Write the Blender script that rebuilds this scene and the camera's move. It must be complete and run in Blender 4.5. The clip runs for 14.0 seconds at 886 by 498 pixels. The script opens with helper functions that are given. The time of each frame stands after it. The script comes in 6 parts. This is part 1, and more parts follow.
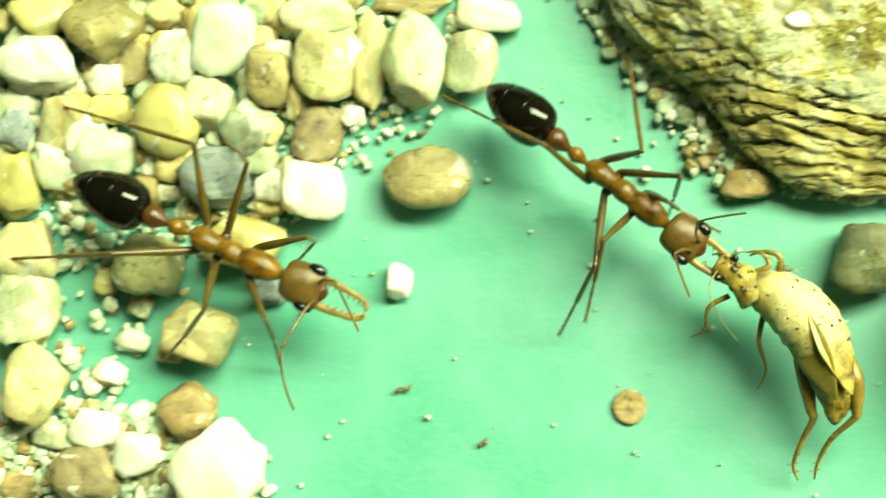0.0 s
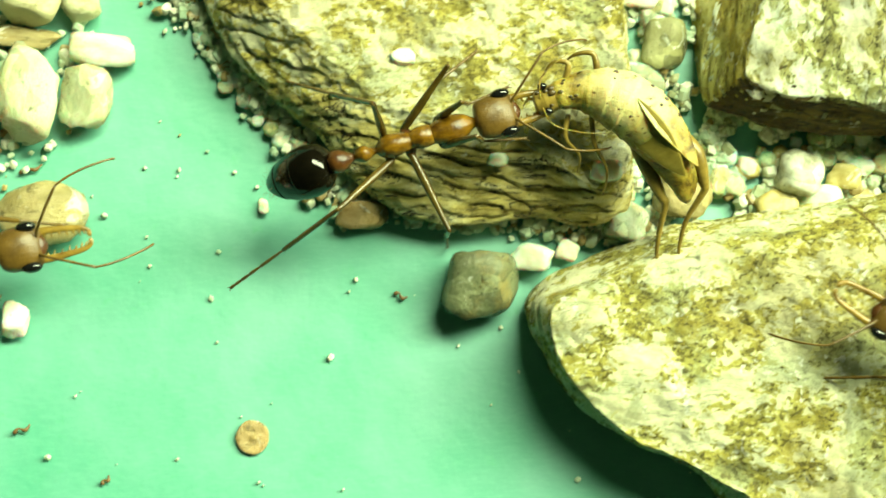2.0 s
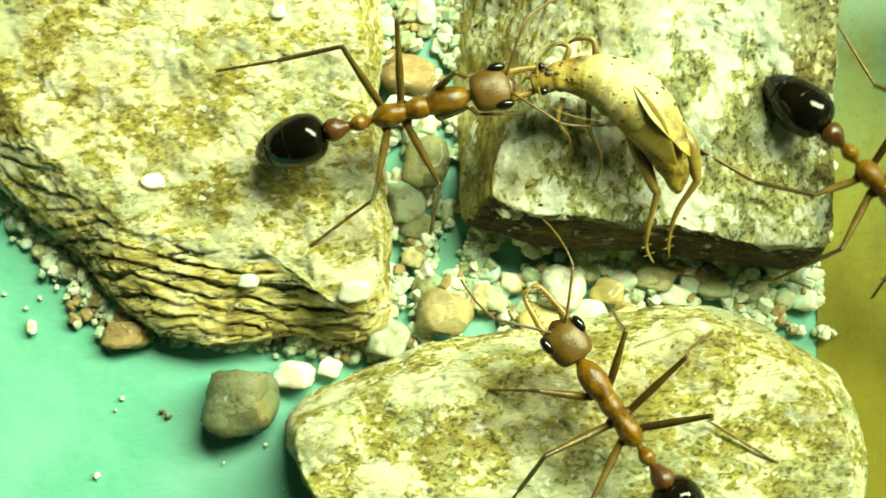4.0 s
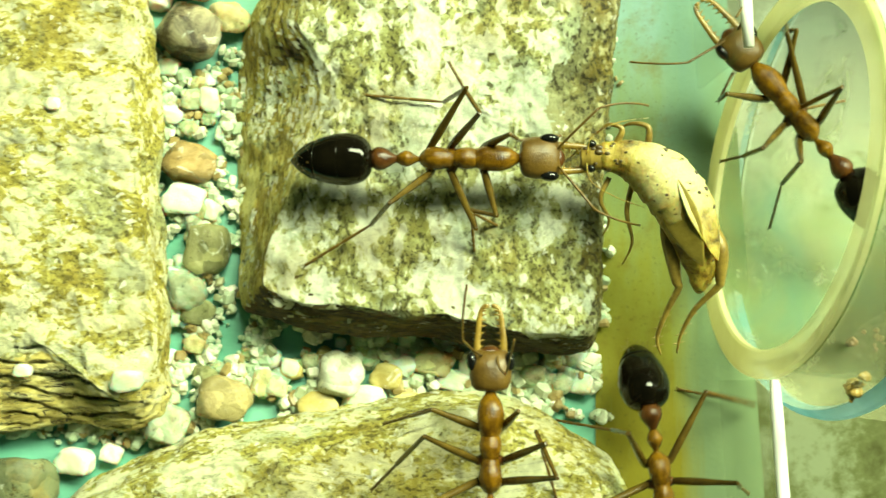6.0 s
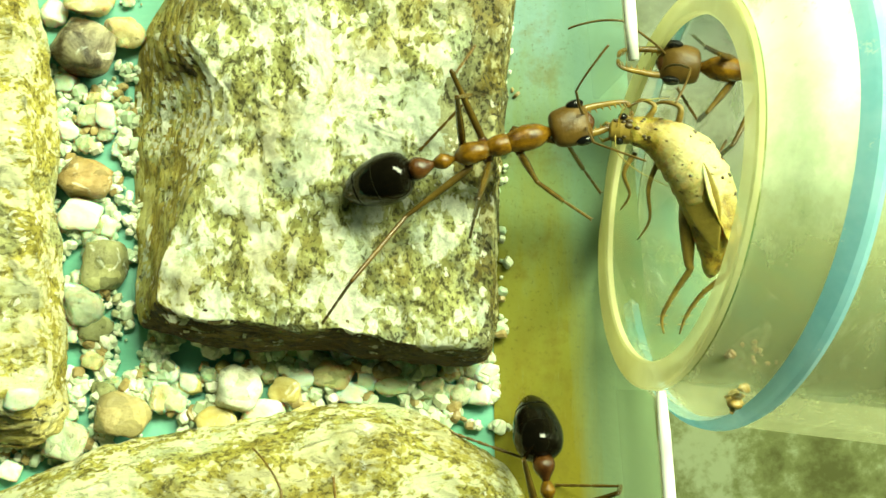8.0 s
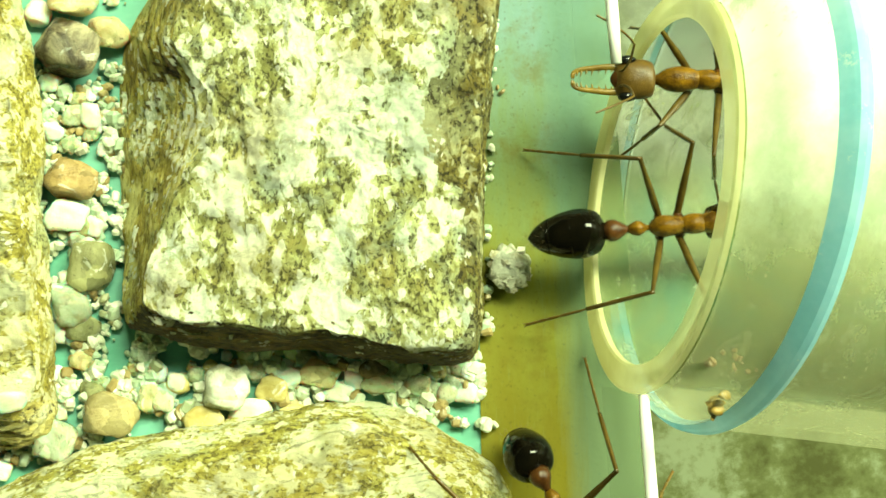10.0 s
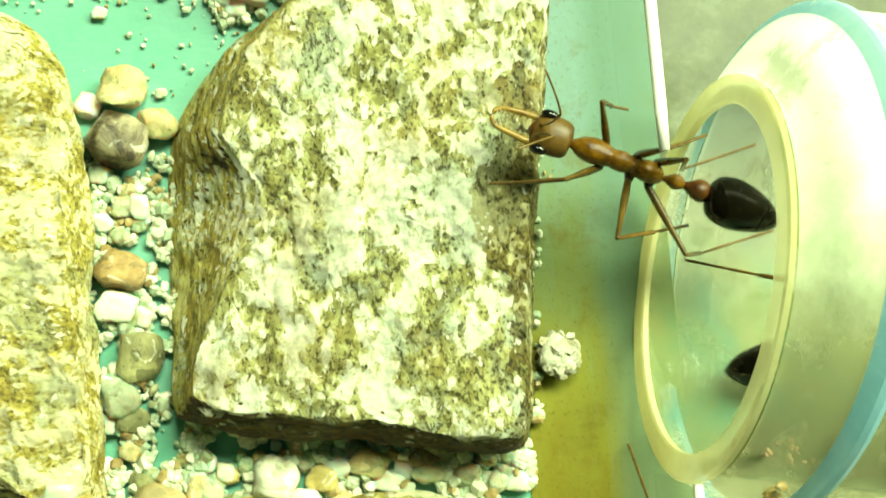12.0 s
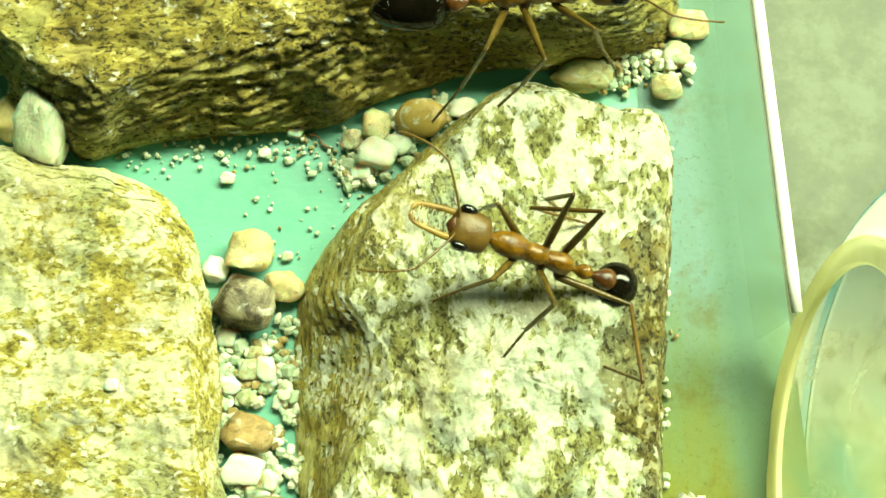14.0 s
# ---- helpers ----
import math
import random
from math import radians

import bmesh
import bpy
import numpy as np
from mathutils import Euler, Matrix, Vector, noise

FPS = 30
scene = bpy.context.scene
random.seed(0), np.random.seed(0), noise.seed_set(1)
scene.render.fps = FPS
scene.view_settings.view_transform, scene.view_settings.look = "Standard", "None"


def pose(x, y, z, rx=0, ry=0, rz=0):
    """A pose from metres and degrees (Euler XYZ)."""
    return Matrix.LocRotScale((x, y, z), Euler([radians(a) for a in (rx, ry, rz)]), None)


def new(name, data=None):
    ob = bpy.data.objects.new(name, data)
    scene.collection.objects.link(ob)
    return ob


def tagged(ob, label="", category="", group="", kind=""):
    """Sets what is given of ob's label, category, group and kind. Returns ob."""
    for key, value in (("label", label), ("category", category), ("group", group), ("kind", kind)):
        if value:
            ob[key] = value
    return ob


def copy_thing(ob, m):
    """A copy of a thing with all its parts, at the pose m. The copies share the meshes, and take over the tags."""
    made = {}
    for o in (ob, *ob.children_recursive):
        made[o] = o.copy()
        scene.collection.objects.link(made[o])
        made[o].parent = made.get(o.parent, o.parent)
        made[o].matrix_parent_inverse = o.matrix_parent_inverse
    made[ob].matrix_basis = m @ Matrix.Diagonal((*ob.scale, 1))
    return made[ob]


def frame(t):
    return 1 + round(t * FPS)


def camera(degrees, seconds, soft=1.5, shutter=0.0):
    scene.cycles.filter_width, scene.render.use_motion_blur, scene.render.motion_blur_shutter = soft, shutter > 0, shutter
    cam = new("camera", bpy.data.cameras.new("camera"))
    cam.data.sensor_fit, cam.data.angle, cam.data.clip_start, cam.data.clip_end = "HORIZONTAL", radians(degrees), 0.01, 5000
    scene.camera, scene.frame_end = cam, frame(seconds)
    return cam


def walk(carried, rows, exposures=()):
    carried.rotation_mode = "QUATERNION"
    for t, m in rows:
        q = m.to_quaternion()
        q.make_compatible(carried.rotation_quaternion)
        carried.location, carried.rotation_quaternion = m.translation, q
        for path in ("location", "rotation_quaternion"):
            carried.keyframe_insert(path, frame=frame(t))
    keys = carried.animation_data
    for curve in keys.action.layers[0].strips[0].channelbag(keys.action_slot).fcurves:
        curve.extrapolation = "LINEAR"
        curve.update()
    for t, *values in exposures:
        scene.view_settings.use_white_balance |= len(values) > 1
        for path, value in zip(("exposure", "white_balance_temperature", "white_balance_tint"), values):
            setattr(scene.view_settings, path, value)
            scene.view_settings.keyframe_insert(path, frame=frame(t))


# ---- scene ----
cam = camera(32.0, 14.0, soft=1.6, shutter=0.35)
K = 0.001            # everything below is written in millimetres

PATH = [
    (0.0, 14.94, -0.47, 103.31, 0.98, 8.73, 2.57),
    (0.5, 15.92, -0.37, 103.34, 1.94, 3.53, 2.06),
    (1.0, 16.19, -0.24, 103.56, 1.60, 0.07, 1.65),
    (1.5, 17.02, -0.56, 103.83, 1.56, -1.60, 1.32),
    (2.0, 18.96, -0.77, 104.36, 2.31, -3.10, 0.97),
    (2.5, 24.62, -0.67, 104.90, 4.41, -2.89, 0.84),
    (3.0, 30.80, 1.08, 105.37, 3.91, -1.54, 0.48),
    (3.2, 32.49, 1.47, 105.54, 4.46, -1.31, 0.41),
    (5.3, 51.64, 7.53, 107.85, 4.06, 0.88, 0.67),
    (5.5, 52.76, 7.88, 107.93, 3.91, 0.52, 0.58),
    (6.0, 54.42, 8.21, 108.16, 5.13, -0.71, 0.27),
    (6.5, 56.49, 7.98, 108.66, 4.41, -2.00, 0.02),
    (7.0, 57.83, 8.43, 108.72, 4.88, -1.96, -0.23),
    (7.5, 58.99, 8.94, 108.74, 4.93, -2.26, -0.47),
    (8.0, 59.62, 9.58, 108.71, 4.86, -1.69, -0.48),
    (10.5, 61.20, 13.52, 109.26, 2.78, -1.25, -0.86),
    (11.0, 61.18, 13.75, 109.18, 2.76, -0.77, -0.94),
    (11.5, 60.88, 13.89, 109.12, 3.40, -0.40, -1.03),
    (12.0, 60.57, 14.56, 108.98, 5.41, 0.11, -1.30),
    (12.5, 60.13, 15.07, 109.06, 6.76, 0.66, -1.38),
    (13.0, 59.59, 16.36, 109.02, 8.11, 2.27, -1.57),
    (13.5, 58.88, 16.81, 109.08, 10.03, 3.50, -1.26),
    (14.0, 58.82, 16.71, 109.10, 10.26, 3.83, -1.30),
]
walk(cam, [(t, pose(x * K, y * K, z * K, rx, ry, rz)) for t, x, y, z, rx, ry, rz in PATH], exposures=[(0.0, -0.12), (3.2, -0.16), (5.3, -0.26), (14.0, -0.28)])

# ---------------------------------------------------------------- light
world = bpy.data.worlds.new("room")
scene.world = world
world.use_nodes = True
world.node_tree.nodes["Background"].inputs[0].default_value = (0.56, 1.0, 0.46, 1)
world.node_tree.nodes["Background"].inputs[1].default_value = 0.062

lamp_data = bpy.data.lights.new("desk_lamp", "AREA")
lamp_data.shape = "RECTANGLE"
lamp_data.size, lamp_data.size_y = 0.85, 0.20
lamp_data.energy = 33.0
lamp_data.color = (0.88, 1.0, 0.60)
lamp = new("desk_lamp", lamp_data)
toward = Vector((0.53, 0.46, 0.70)).normalized()
lamp_x = (Vector((1, 0, 0)) - toward * toward.x).normalized()
lamp.matrix_world = Matrix.Translation(Vector((0.04, 0.02, 0)) + toward * 0.75) @ Matrix((lamp_x, toward.cross(lamp_x), toward)).transposed().to_4x4()
tagged(lamp, "rectangular cool white desk lamp above the tray", "lamp")


# ---------------------------------------------------------------- materials
def ramp_node(nt, stops, fac):
    n = nt.nodes.new("ShaderNodeValToRGB")
    while len(n.color_ramp.elements) < len(stops):
        n.color_ramp.elements.new(0.5)
    for e, (p, c) in zip(n.color_ramp.elements, stops):
        e.position, e.color = p, (*c, 1)
    nt.links.new(fac, n.inputs[0])
    return n.outputs[0]


def mix_node(nt, fac, a, b, mode="MIX"):
    n = nt.nodes.new("ShaderNodeMix")
    n.data_type, n.blend_type = "RGBA", mode
    for socket, v in ((n.inputs[0], fac), (n.inputs[6], a), (n.inputs[7], b)):
        if isinstance(v, (int, float)):
            socket.default_value = v
        elif isinstance(v, tuple):
            socket.default_value = (*v, 1)
        else:
            nt.links.new(v, socket)
    return n.outputs[2]


class Mat:
    """A principled material with coordinates in millimetres."""

    def __init__(self, name, rough=0.5, spec=0.5, coords="Object"):
        self.m = bpy.data.materials.new(name)
        self.m.use_nodes = True
        self.nt = self.m.node_tree
        self.b = self.nt.nodes["Principled BSDF"]
        self.b.inputs["Roughness"].default_value = rough
        self.b.inputs["Specular IOR Level"].default_value = spec
        tc = self.nt.nodes.new("ShaderNodeTexCoord")
        self.co = tc.outputs[coords]

    def place(self, sx=1.0, sy=1.0, sz=1.0, rot=(0, 0, 0)):
        n = self.nt.nodes.new("ShaderNodeMapping")
        n.inputs["Scale"].default_value = (sx / K, sy / K, sz / K)
        n.inputs["Rotation"].default_value = [radians(a) for a in rot]
        self.nt.links.new(self.co, n.inputs[0])
        return n.outputs[0]

    def noise(self, scale, detail=4.0, rough=0.55, at=None, warp=0.0):
        n = self.nt.nodes.new("ShaderNodeTexNoise")
        n.inputs["Scale"].default_value = scale
        n.inputs["Detail"].default_value = detail
        n.inputs["Roughness"].default_value = rough
        n.inputs["Distortion"].default_value = warp
        self.nt.links.new(at if at is not None else self.place(), n.inputs["Vector"])
        return n.outputs[0]

    def cells(self, scale, at=None):
        n = self.nt.nodes.new("ShaderNodeTexVoronoi")
        n.inputs["Scale"].default_value = scale
        self.nt.links.new(at if at is not None else self.place(), n.inputs["Vector"])
        return n.outputs["Distance"]

    def cell_tone(self, scale, at):
        """A random value for each cell of a crystal pattern."""
        n = self.nt.nodes.new("ShaderNodeTexVoronoi")
        n.inputs["Scale"].default_value = scale
        self.nt.links.new(at, n.inputs["Vector"])
        sep = self.nt.nodes.new("ShaderNodeSeparateColor")
        self.nt.links.new(n.outputs["Color"], sep.inputs[0])
        return sep.outputs[0]

    def bent(self, at, amount, scale):
        """Coordinates pushed about by noise, so that cells get ragged outlines."""
        n = self.nt.nodes.new("ShaderNodeTexNoise")
        n.inputs["Scale"].default_value = scale
        n.inputs["Detail"].default_value = 4.0
        self.nt.links.new(at, n.inputs["Vector"])
        v = self.nt.nodes.new("ShaderNodeVectorMath")
        v.operation = "MULTIPLY_ADD"
        self.nt.links.new(n.outputs["Color"], v.inputs[0])
        v.inputs[1].default_value = (amount, amount, amount)
        self.nt.links.new(at, v.inputs[2])
        return v.outputs[0]

    def own(self, at):
        """Coordinates shifted for each object, so that repeats differ."""
        v = self.nt.nodes.new("ShaderNodeVectorMath")
        v.operation = "MULTIPLY_ADD"
        self.nt.links.new(self.rnd(), v.inputs[0])
        v.inputs[1].default_value = (137.0, 71.0, 211.0)
        self.nt.links.new(at, v.inputs[2])
        return v.outputs[0]

    def total(self, *terms, bias=0.0):
        """A weighted sum of values."""
        out = None
        for socket, weight in terms:
            n = self.nt.nodes.new("ShaderNodeMath")
            n.operation = "MULTIPLY_ADD"
            self.nt.links.new(socket, n.inputs[0])
            n.inputs[1].default_value = weight
            if out is None:
                n.inputs[2].default_value = bias
            else:
                self.nt.links.new(out, n.inputs[2])
            out = n.outputs[0]
        return out

    def rnd(self):
        return self.nt.nodes.new("ShaderNodeObjectInfo").outputs["Random"]

    def island(self):
        return self.nt.nodes.new("ShaderNodeNewGeometry").outputs["Random Per Island"]

    def ramp(self, fac, *stops):
        return ramp_node(self.nt, stops, fac)

    def mix(self, fac, a, b, mode="MIX"):
        return mix_node(self.nt, fac, a, b, mode)

    def colour(self, c):
        if isinstance(c, tuple):
            self.b.inputs["Base Color"].default_value = (*c, 1)
        else:
            self.nt.links.new(c, self.b.inputs["Base Color"])
        return self

    def bump(self, height, mm, strength=1.0):
        n = self.nt.nodes.new("ShaderNodeBump")
        n.inputs["Strength"].default_value = strength
        n.inputs["Distance"].default_value = mm * K
        self.nt.links.new(height, n.inputs["Height"])
        if self.b.inputs["Normal"].links:
            self.nt.links.new(self.b.inputs["Normal"].links[0].from_socket, n.inputs["Normal"])
        self.nt.links.new(n.outputs[0], self.b.inputs["Normal"])
        return self

    def glow_through(self, colour, share, cover):
        """Part of the light passes through the frosted surface; where cover is low the surface is clear."""
        thin, clear = self.nt.nodes.new("ShaderNodeBsdfTranslucent"), self.nt.nodes.new("ShaderNodeBsdfTransparent")
        one, two = self.nt.nodes.new("ShaderNodeMixShader"), self.nt.nodes.new("ShaderNodeMixShader")
        self.nt.links.new(colour, thin.inputs[0])
        one.inputs[0].default_value = share
        self.nt.links.new(self.b.outputs[0], one.inputs[1])
        self.nt.links.new(thin.outputs[0], one.inputs[2])
        self.nt.links.new(cover, two.inputs[0])
        self.nt.links.new(clear.outputs[0], two.inputs[1])
        self.nt.links.new(one.outputs[0], two.inputs[2])
        self.nt.links.new(two.outputs[0], self.nt.nodes["Material Output"].inputs[0])
        return self

    def put(self, **values):
        for k, v in values.items():
            self.b.inputs[k.replace("_", " ")].default_value = v
        return self


def mat_floor():
    a = Mat("green_painted_board", 0.56, 1.0)
    base = a.ramp(a.noise(0.12, 3), (0.3, (0.036, 0.295, 0.190)), (0.7, (0.105, 0.345, 0.276)))
    grain = a.noise(2.2, 5, 0.7, a.place(0.5, 1.6))
    c = a.mix(a.ramp(grain, (0.45, (0, 0, 0)), (0.8, (0.22, 0.22, 0.22))), base, (0.18, 0.55, 0.36))
    c = a.mix(a.ramp(a.noise(0.7, 6, 0.7), (0.60, (0, 0, 0)), (0.75, (0.4, 0.4, 0.4))), c, (0.018, 0.33, 0.12))
    a.colour(c).bump(a.noise(3.0, 4), 0.03, 0.3)
    a.bump(a.noise(0.5, 2), 0.15, 0.3)
    a.put(Coat_Weight=0.8, Coat_Roughness=0.6)
    return a.m


def mat_rock(name, white, base, olive, dark, stretch, turn, pale=0.50, specks=0.9, stain=0.5, cracks=0.5, crystal=1.0):
    """Schist: crisp pale crystals, olive patches full of dark grains, grey and rusty stains, thin cracks."""
    a = Mat(name, 0.58, 0.4)
    at = a.bent(a.place(*stretch, rot=turn), 0.55, 0.9)
    patch = a.noise(0.29, 9, 0.64, at, 0.4)
    val = a.total((patch, 1.35), (a.cell_tone(1.3 * crystal, at), 0.17), (a.cell_tone(3.0 * crystal, at), 0.19), (a.noise(3.0, 6, 0.7, at), 0.12), bias=-0.415)
    pale = 0.5 + 1.3 * (pale - 0.5)
    c = a.ramp(val, (pale - 0.13, olive), (pale - 0.05, base), (pale + 0.01, base), (pale + 0.065, white))
    grey = a.ramp(a.noise(0.17, 9, 0.66, a.place(1, 1, 1, (20, 10, 70))), (0.51, (0, 0, 0)), (0.58, (0.6, 0.6, 0.6)))
    c = a.mix(grey, c, tuple(0.5 * (p + q) * f for p, q, f in zip(white, olive, (0.74, 0.88, 0.97))))
    rust = a.ramp(a.noise(0.12, 8, 0.68, a.place(1, 1, 1, (0, 40, 160))), (0.50, (0, 0, 0)), (0.60, (stain, stain, stain)))
    c = a.mix(rust, c, (0.34, 0.245, 0.045))
    # dark grains, few on the pale patches
    where = a.ramp(val, (pale - 0.03, (specks, specks, specks)), (pale + 0.03, (specks * 0.06,) * 3))
    grit = a.ramp(a.total((a.cell_tone(4.6, at), 0.30), (a.noise(2.3, 10, 0.78, at, 0.3), 1.0)), (0.56, (1, 1, 1)), (0.60, (0, 0, 0)))
    c = a.mix(a.mix(1.0, grit, where, "MULTIPLY"), c, dark)
    glint = a.ramp(a.total((a.cell_tone(3.0, at), 0.22), (a.noise(0.5, 8, 0.7, a.place(1.1, 0.8, 1, (0, 0, 100))), 1.0)), (0.765, (0, 0, 0)), (0.79, (0.8, 0.8, 0.8)))
    c = a.mix(glint, c, (0.86, 0.86, 0.74))
    wave = a.noise(0.30, 10, 0.66, a.place(stretch[0] * 0.4, stretch[1] * 1.5, stretch[2] * 1.6, turn), 1.5)
    crack = a.ramp(wave, (0.470, (0, 0, 0)), (0.480, (cracks, cracks, cracks)), (0.490, (0, 0, 0)))
    c = a.mix(crack, c, tuple(v * 0.35 for v in dark))
    a.colour(c)
    a.bump(a.noise(0.6, 12, 0.76, at), 0.7, 0.75)
    a.bump(a.noise(2.6, 8, 0.78, at), 0.32, 0.8)
    a.bump(a.ramp(val, (pale - 0.10, (0, 0, 0)), (pale + 0.04, (1, 1, 1))), 0.16, 0.6)
    a.bump(a.cell_tone(1.3 * crystal, at), 0.20, 0.6)
    a.bump(a.ramp(wave, (0.460, (1, 1, 1)), (0.480, (0, 0, 0)), (0.50, (1, 1, 1))), 0.3, cracks)
    return a.m


def mat_split():
    """The split edge of the layered schist: bright plates between thin wavy black cracks."""
    a = Mat("split_layered_schist", 0.55, 0.4)
    at = a.place(0.30, 1.25, 1.25, (0, 0, 9))
    bed = a.total((a.noise(0.55, 9, 0.62, at, 0.8), 5.5))
    fold = a.nt.nodes.new("ShaderNodeMath")
    fold.operation = "PINGPONG"
    fold.inputs[1].default_value = 0.5
    a.nt.links.new(bed, fold.inputs[0])
    lines = a.total((fold.outputs[0], 1.0), (a.noise(0.25, 4, 0.6), 0.55), bias=-0.26)
    crack = a.ramp(lines, (0.050, (1, 1, 1)), (0.095, (0, 0, 0)))
    tone = a.noise(0.5, 9, 0.7, a.place(0.5, 1.3, 1.0, (0, 0, 12)), 0.5)
    c = a.ramp(tone, (0.36, (0.36, 0.27, 0.055)), (0.46, (0.62, 0.51, 0.15)), (0.57, (0.76, 0.67, 0.30)), (0.65, (0.86, 0.82, 0.54)))
    c = a.mix(a.ramp(a.noise(1.8, 10, 0.78), (0.36, (0.8, 0.8, 0.8)), (0.42, (0, 0, 0))), c, (0.20, 0.14, 0.025))
    c = a.mix(crack, c, (0.030, 0.019, 0.003))
    a.colour(c)
    a.bump(a.ramp(lines, (0.02, (0, 0, 0)), (0.16, (0.6, 0.6, 0.6)), (0.5, (1, 1, 1))), 0.40, 0.9)
    a.bump(a.noise(1.6, 10, 0.76, a.place(0.6, 1.2, 1.2)), 0.35, 0.8)
    return a.m


STONE_COLOURS = {
    "white": ((0.82, 0.81, 0.68), (0.66, 0.64, 0.46)),
    "pale": ((0.64, 0.64, 0.43), (0.48, 0.50, 0.28)),
    "beige": ((0.68, 0.61, 0.33), (0.48, 0.41, 0.18)),
    "yellow": ((0.60, 0.50, 0.19), (0.44, 0.34, 0.10)),
    "ochre": ((0.46, 0.30, 0.07), (0.32, 0.19, 0.04)),
    "tan": ((0.42, 0.33, 0.14), (0.28, 0.21, 0.08)),
    "brown": ((0.32, 0.24, 0.11), (0.14, 0.10, 0.05)),
    "peach": ((0.44, 0.30, 0.12), (0.26, 0.16, 0.05)),
    "olive": ((0.34, 0.33, 0.15), (0.22, 0.21, 0.09)),
    "grey": ((0.54, 0.58, 0.42), (0.33, 0.37, 0.24)),
    "slate": ((0.24, 0.27, 0.25), (0.13, 0.15, 0.14)),
    "stone": ((0.20, 0.21, 0.11), (0.05, 0.05, 0.025)),
    "dark": ((0.33, 0.28, 0.16), (0.045, 0.030, 0.012)),
    "speckled": ((0.76, 0.74, 0.60), (0.34, 0.30, 0.18)),
}


def mat_stone(name):
    hi, lo = STONE_COLOURS[name]
    a = Mat("pebble_" + name, 0.24, 0.55)
    at = a.own(a.place())
    plain = name in ("white", "ochre", "yellow")
    c = a.ramp(a.noise(0.55, 7, 0.68, at, 0.6), (0.36 + 0.10 * (name == "dark"), lo), (0.56 + 0.03 * (name == "dark"), hi))
    c = a.mix(a.ramp(a.noise(1.8, 8, 0.78, at), (0.36 - 0.04 * plain, (0.85, 0.85, 0.85)), (0.43 - 0.04 * plain, (0, 0, 0))), c, tuple(v * 0.42 for v in lo))
    c = a.mix(a.ramp(a.noise(0.8, 5, 0.6, at, 1.0), (0.60, (0, 0, 0)), (0.66, (0.6, 0.6, 0.6))), c, (0.80, 0.80, 0.66))
    c = a.mix(a.ramp(a.noise(0.35, 6, 0.7, at), (0.58, (0, 0, 0)), (0.68, (0.45, 0.45, 0.45))), c, (0.40, 0.27, 0.07))
    flaw = a.ramp(a.cell_tone(1.5, a.bent(at, 0.6, 1.2)), (0.0, (0.66, 0.68, 0.64)), (0.6, (1, 1, 1)), (0.85, (1, 1, 1)), (1.0, (1.25, 1.25, 1.2)))
    if not plain:
        c = a.mix(1.0, c, flaw, "MULTIPLY")
    tone = a.ramp(a.rnd(), (0.0, (0.72, 0.80, 0.78)), (0.5, (0.92, 0.93, 0.94)), (1.0, (0.97, 1.0, 1.06)))
    a.colour(a.mix(1.0, c, tone, "MULTIPLY"))
    a.bump(a.noise(1.1, 9, 0.74, at), 0.36, 0.35 if plain else 0.8)
    a.bump(a.noise(6.0, 5, 0.7, at), 0.05, 0.6)
    if name in ("white", "pale", "beige", "grey"):
        a.put(Subsurface_Weight=0.7, Subsurface_Scale=0.0016)
    return a.m


def mat_grains():
    a = Mat("sand_grains", 0.35, 0.5)
    c = a.ramp(a.island(), (0.0, (0.24, 0.16, 0.05)), (0.14, (0.38, 0.29, 0.11)), (0.20, (0.34, 0.50, 0.34)), (0.5, (0.52, 0.64, 0.46)), (0.75, (0.68, 0.74, 0.56)), (1.0, (0.84, 0.84, 0.72)))
    a.colour(a.mix(a.ramp(a.noise(2.0, 4), (0.4, (0.35, 0.35, 0.35)), (0.6, (0, 0, 0))), c, (0.35, 0.32, 0.18)))
    a.bump(a.noise(4.0, 4), 0.06, 0.6)
    a.put(Transmission_Weight=0.12, IOR=1.4)
    return a.m


def mat_chitin(name, hi, lo, rough, spec=0.5, scale=1.2, relief=0.03):
    a = Mat(name, rough, spec)
    c = a.ramp(a.noise(scale, 6, 0.66, a.place(0.8, 1.2, 1.0)), (0.34, lo), (0.66, hi))
    a.colour(c).bump(a.noise(7.0, 4, 0.6), relief, 0.6)
    a.bump(a.noise(1.6, 5, 0.6, a.place(0.6, 1.6, 1.0)), relief, 0.5)
    return a.m


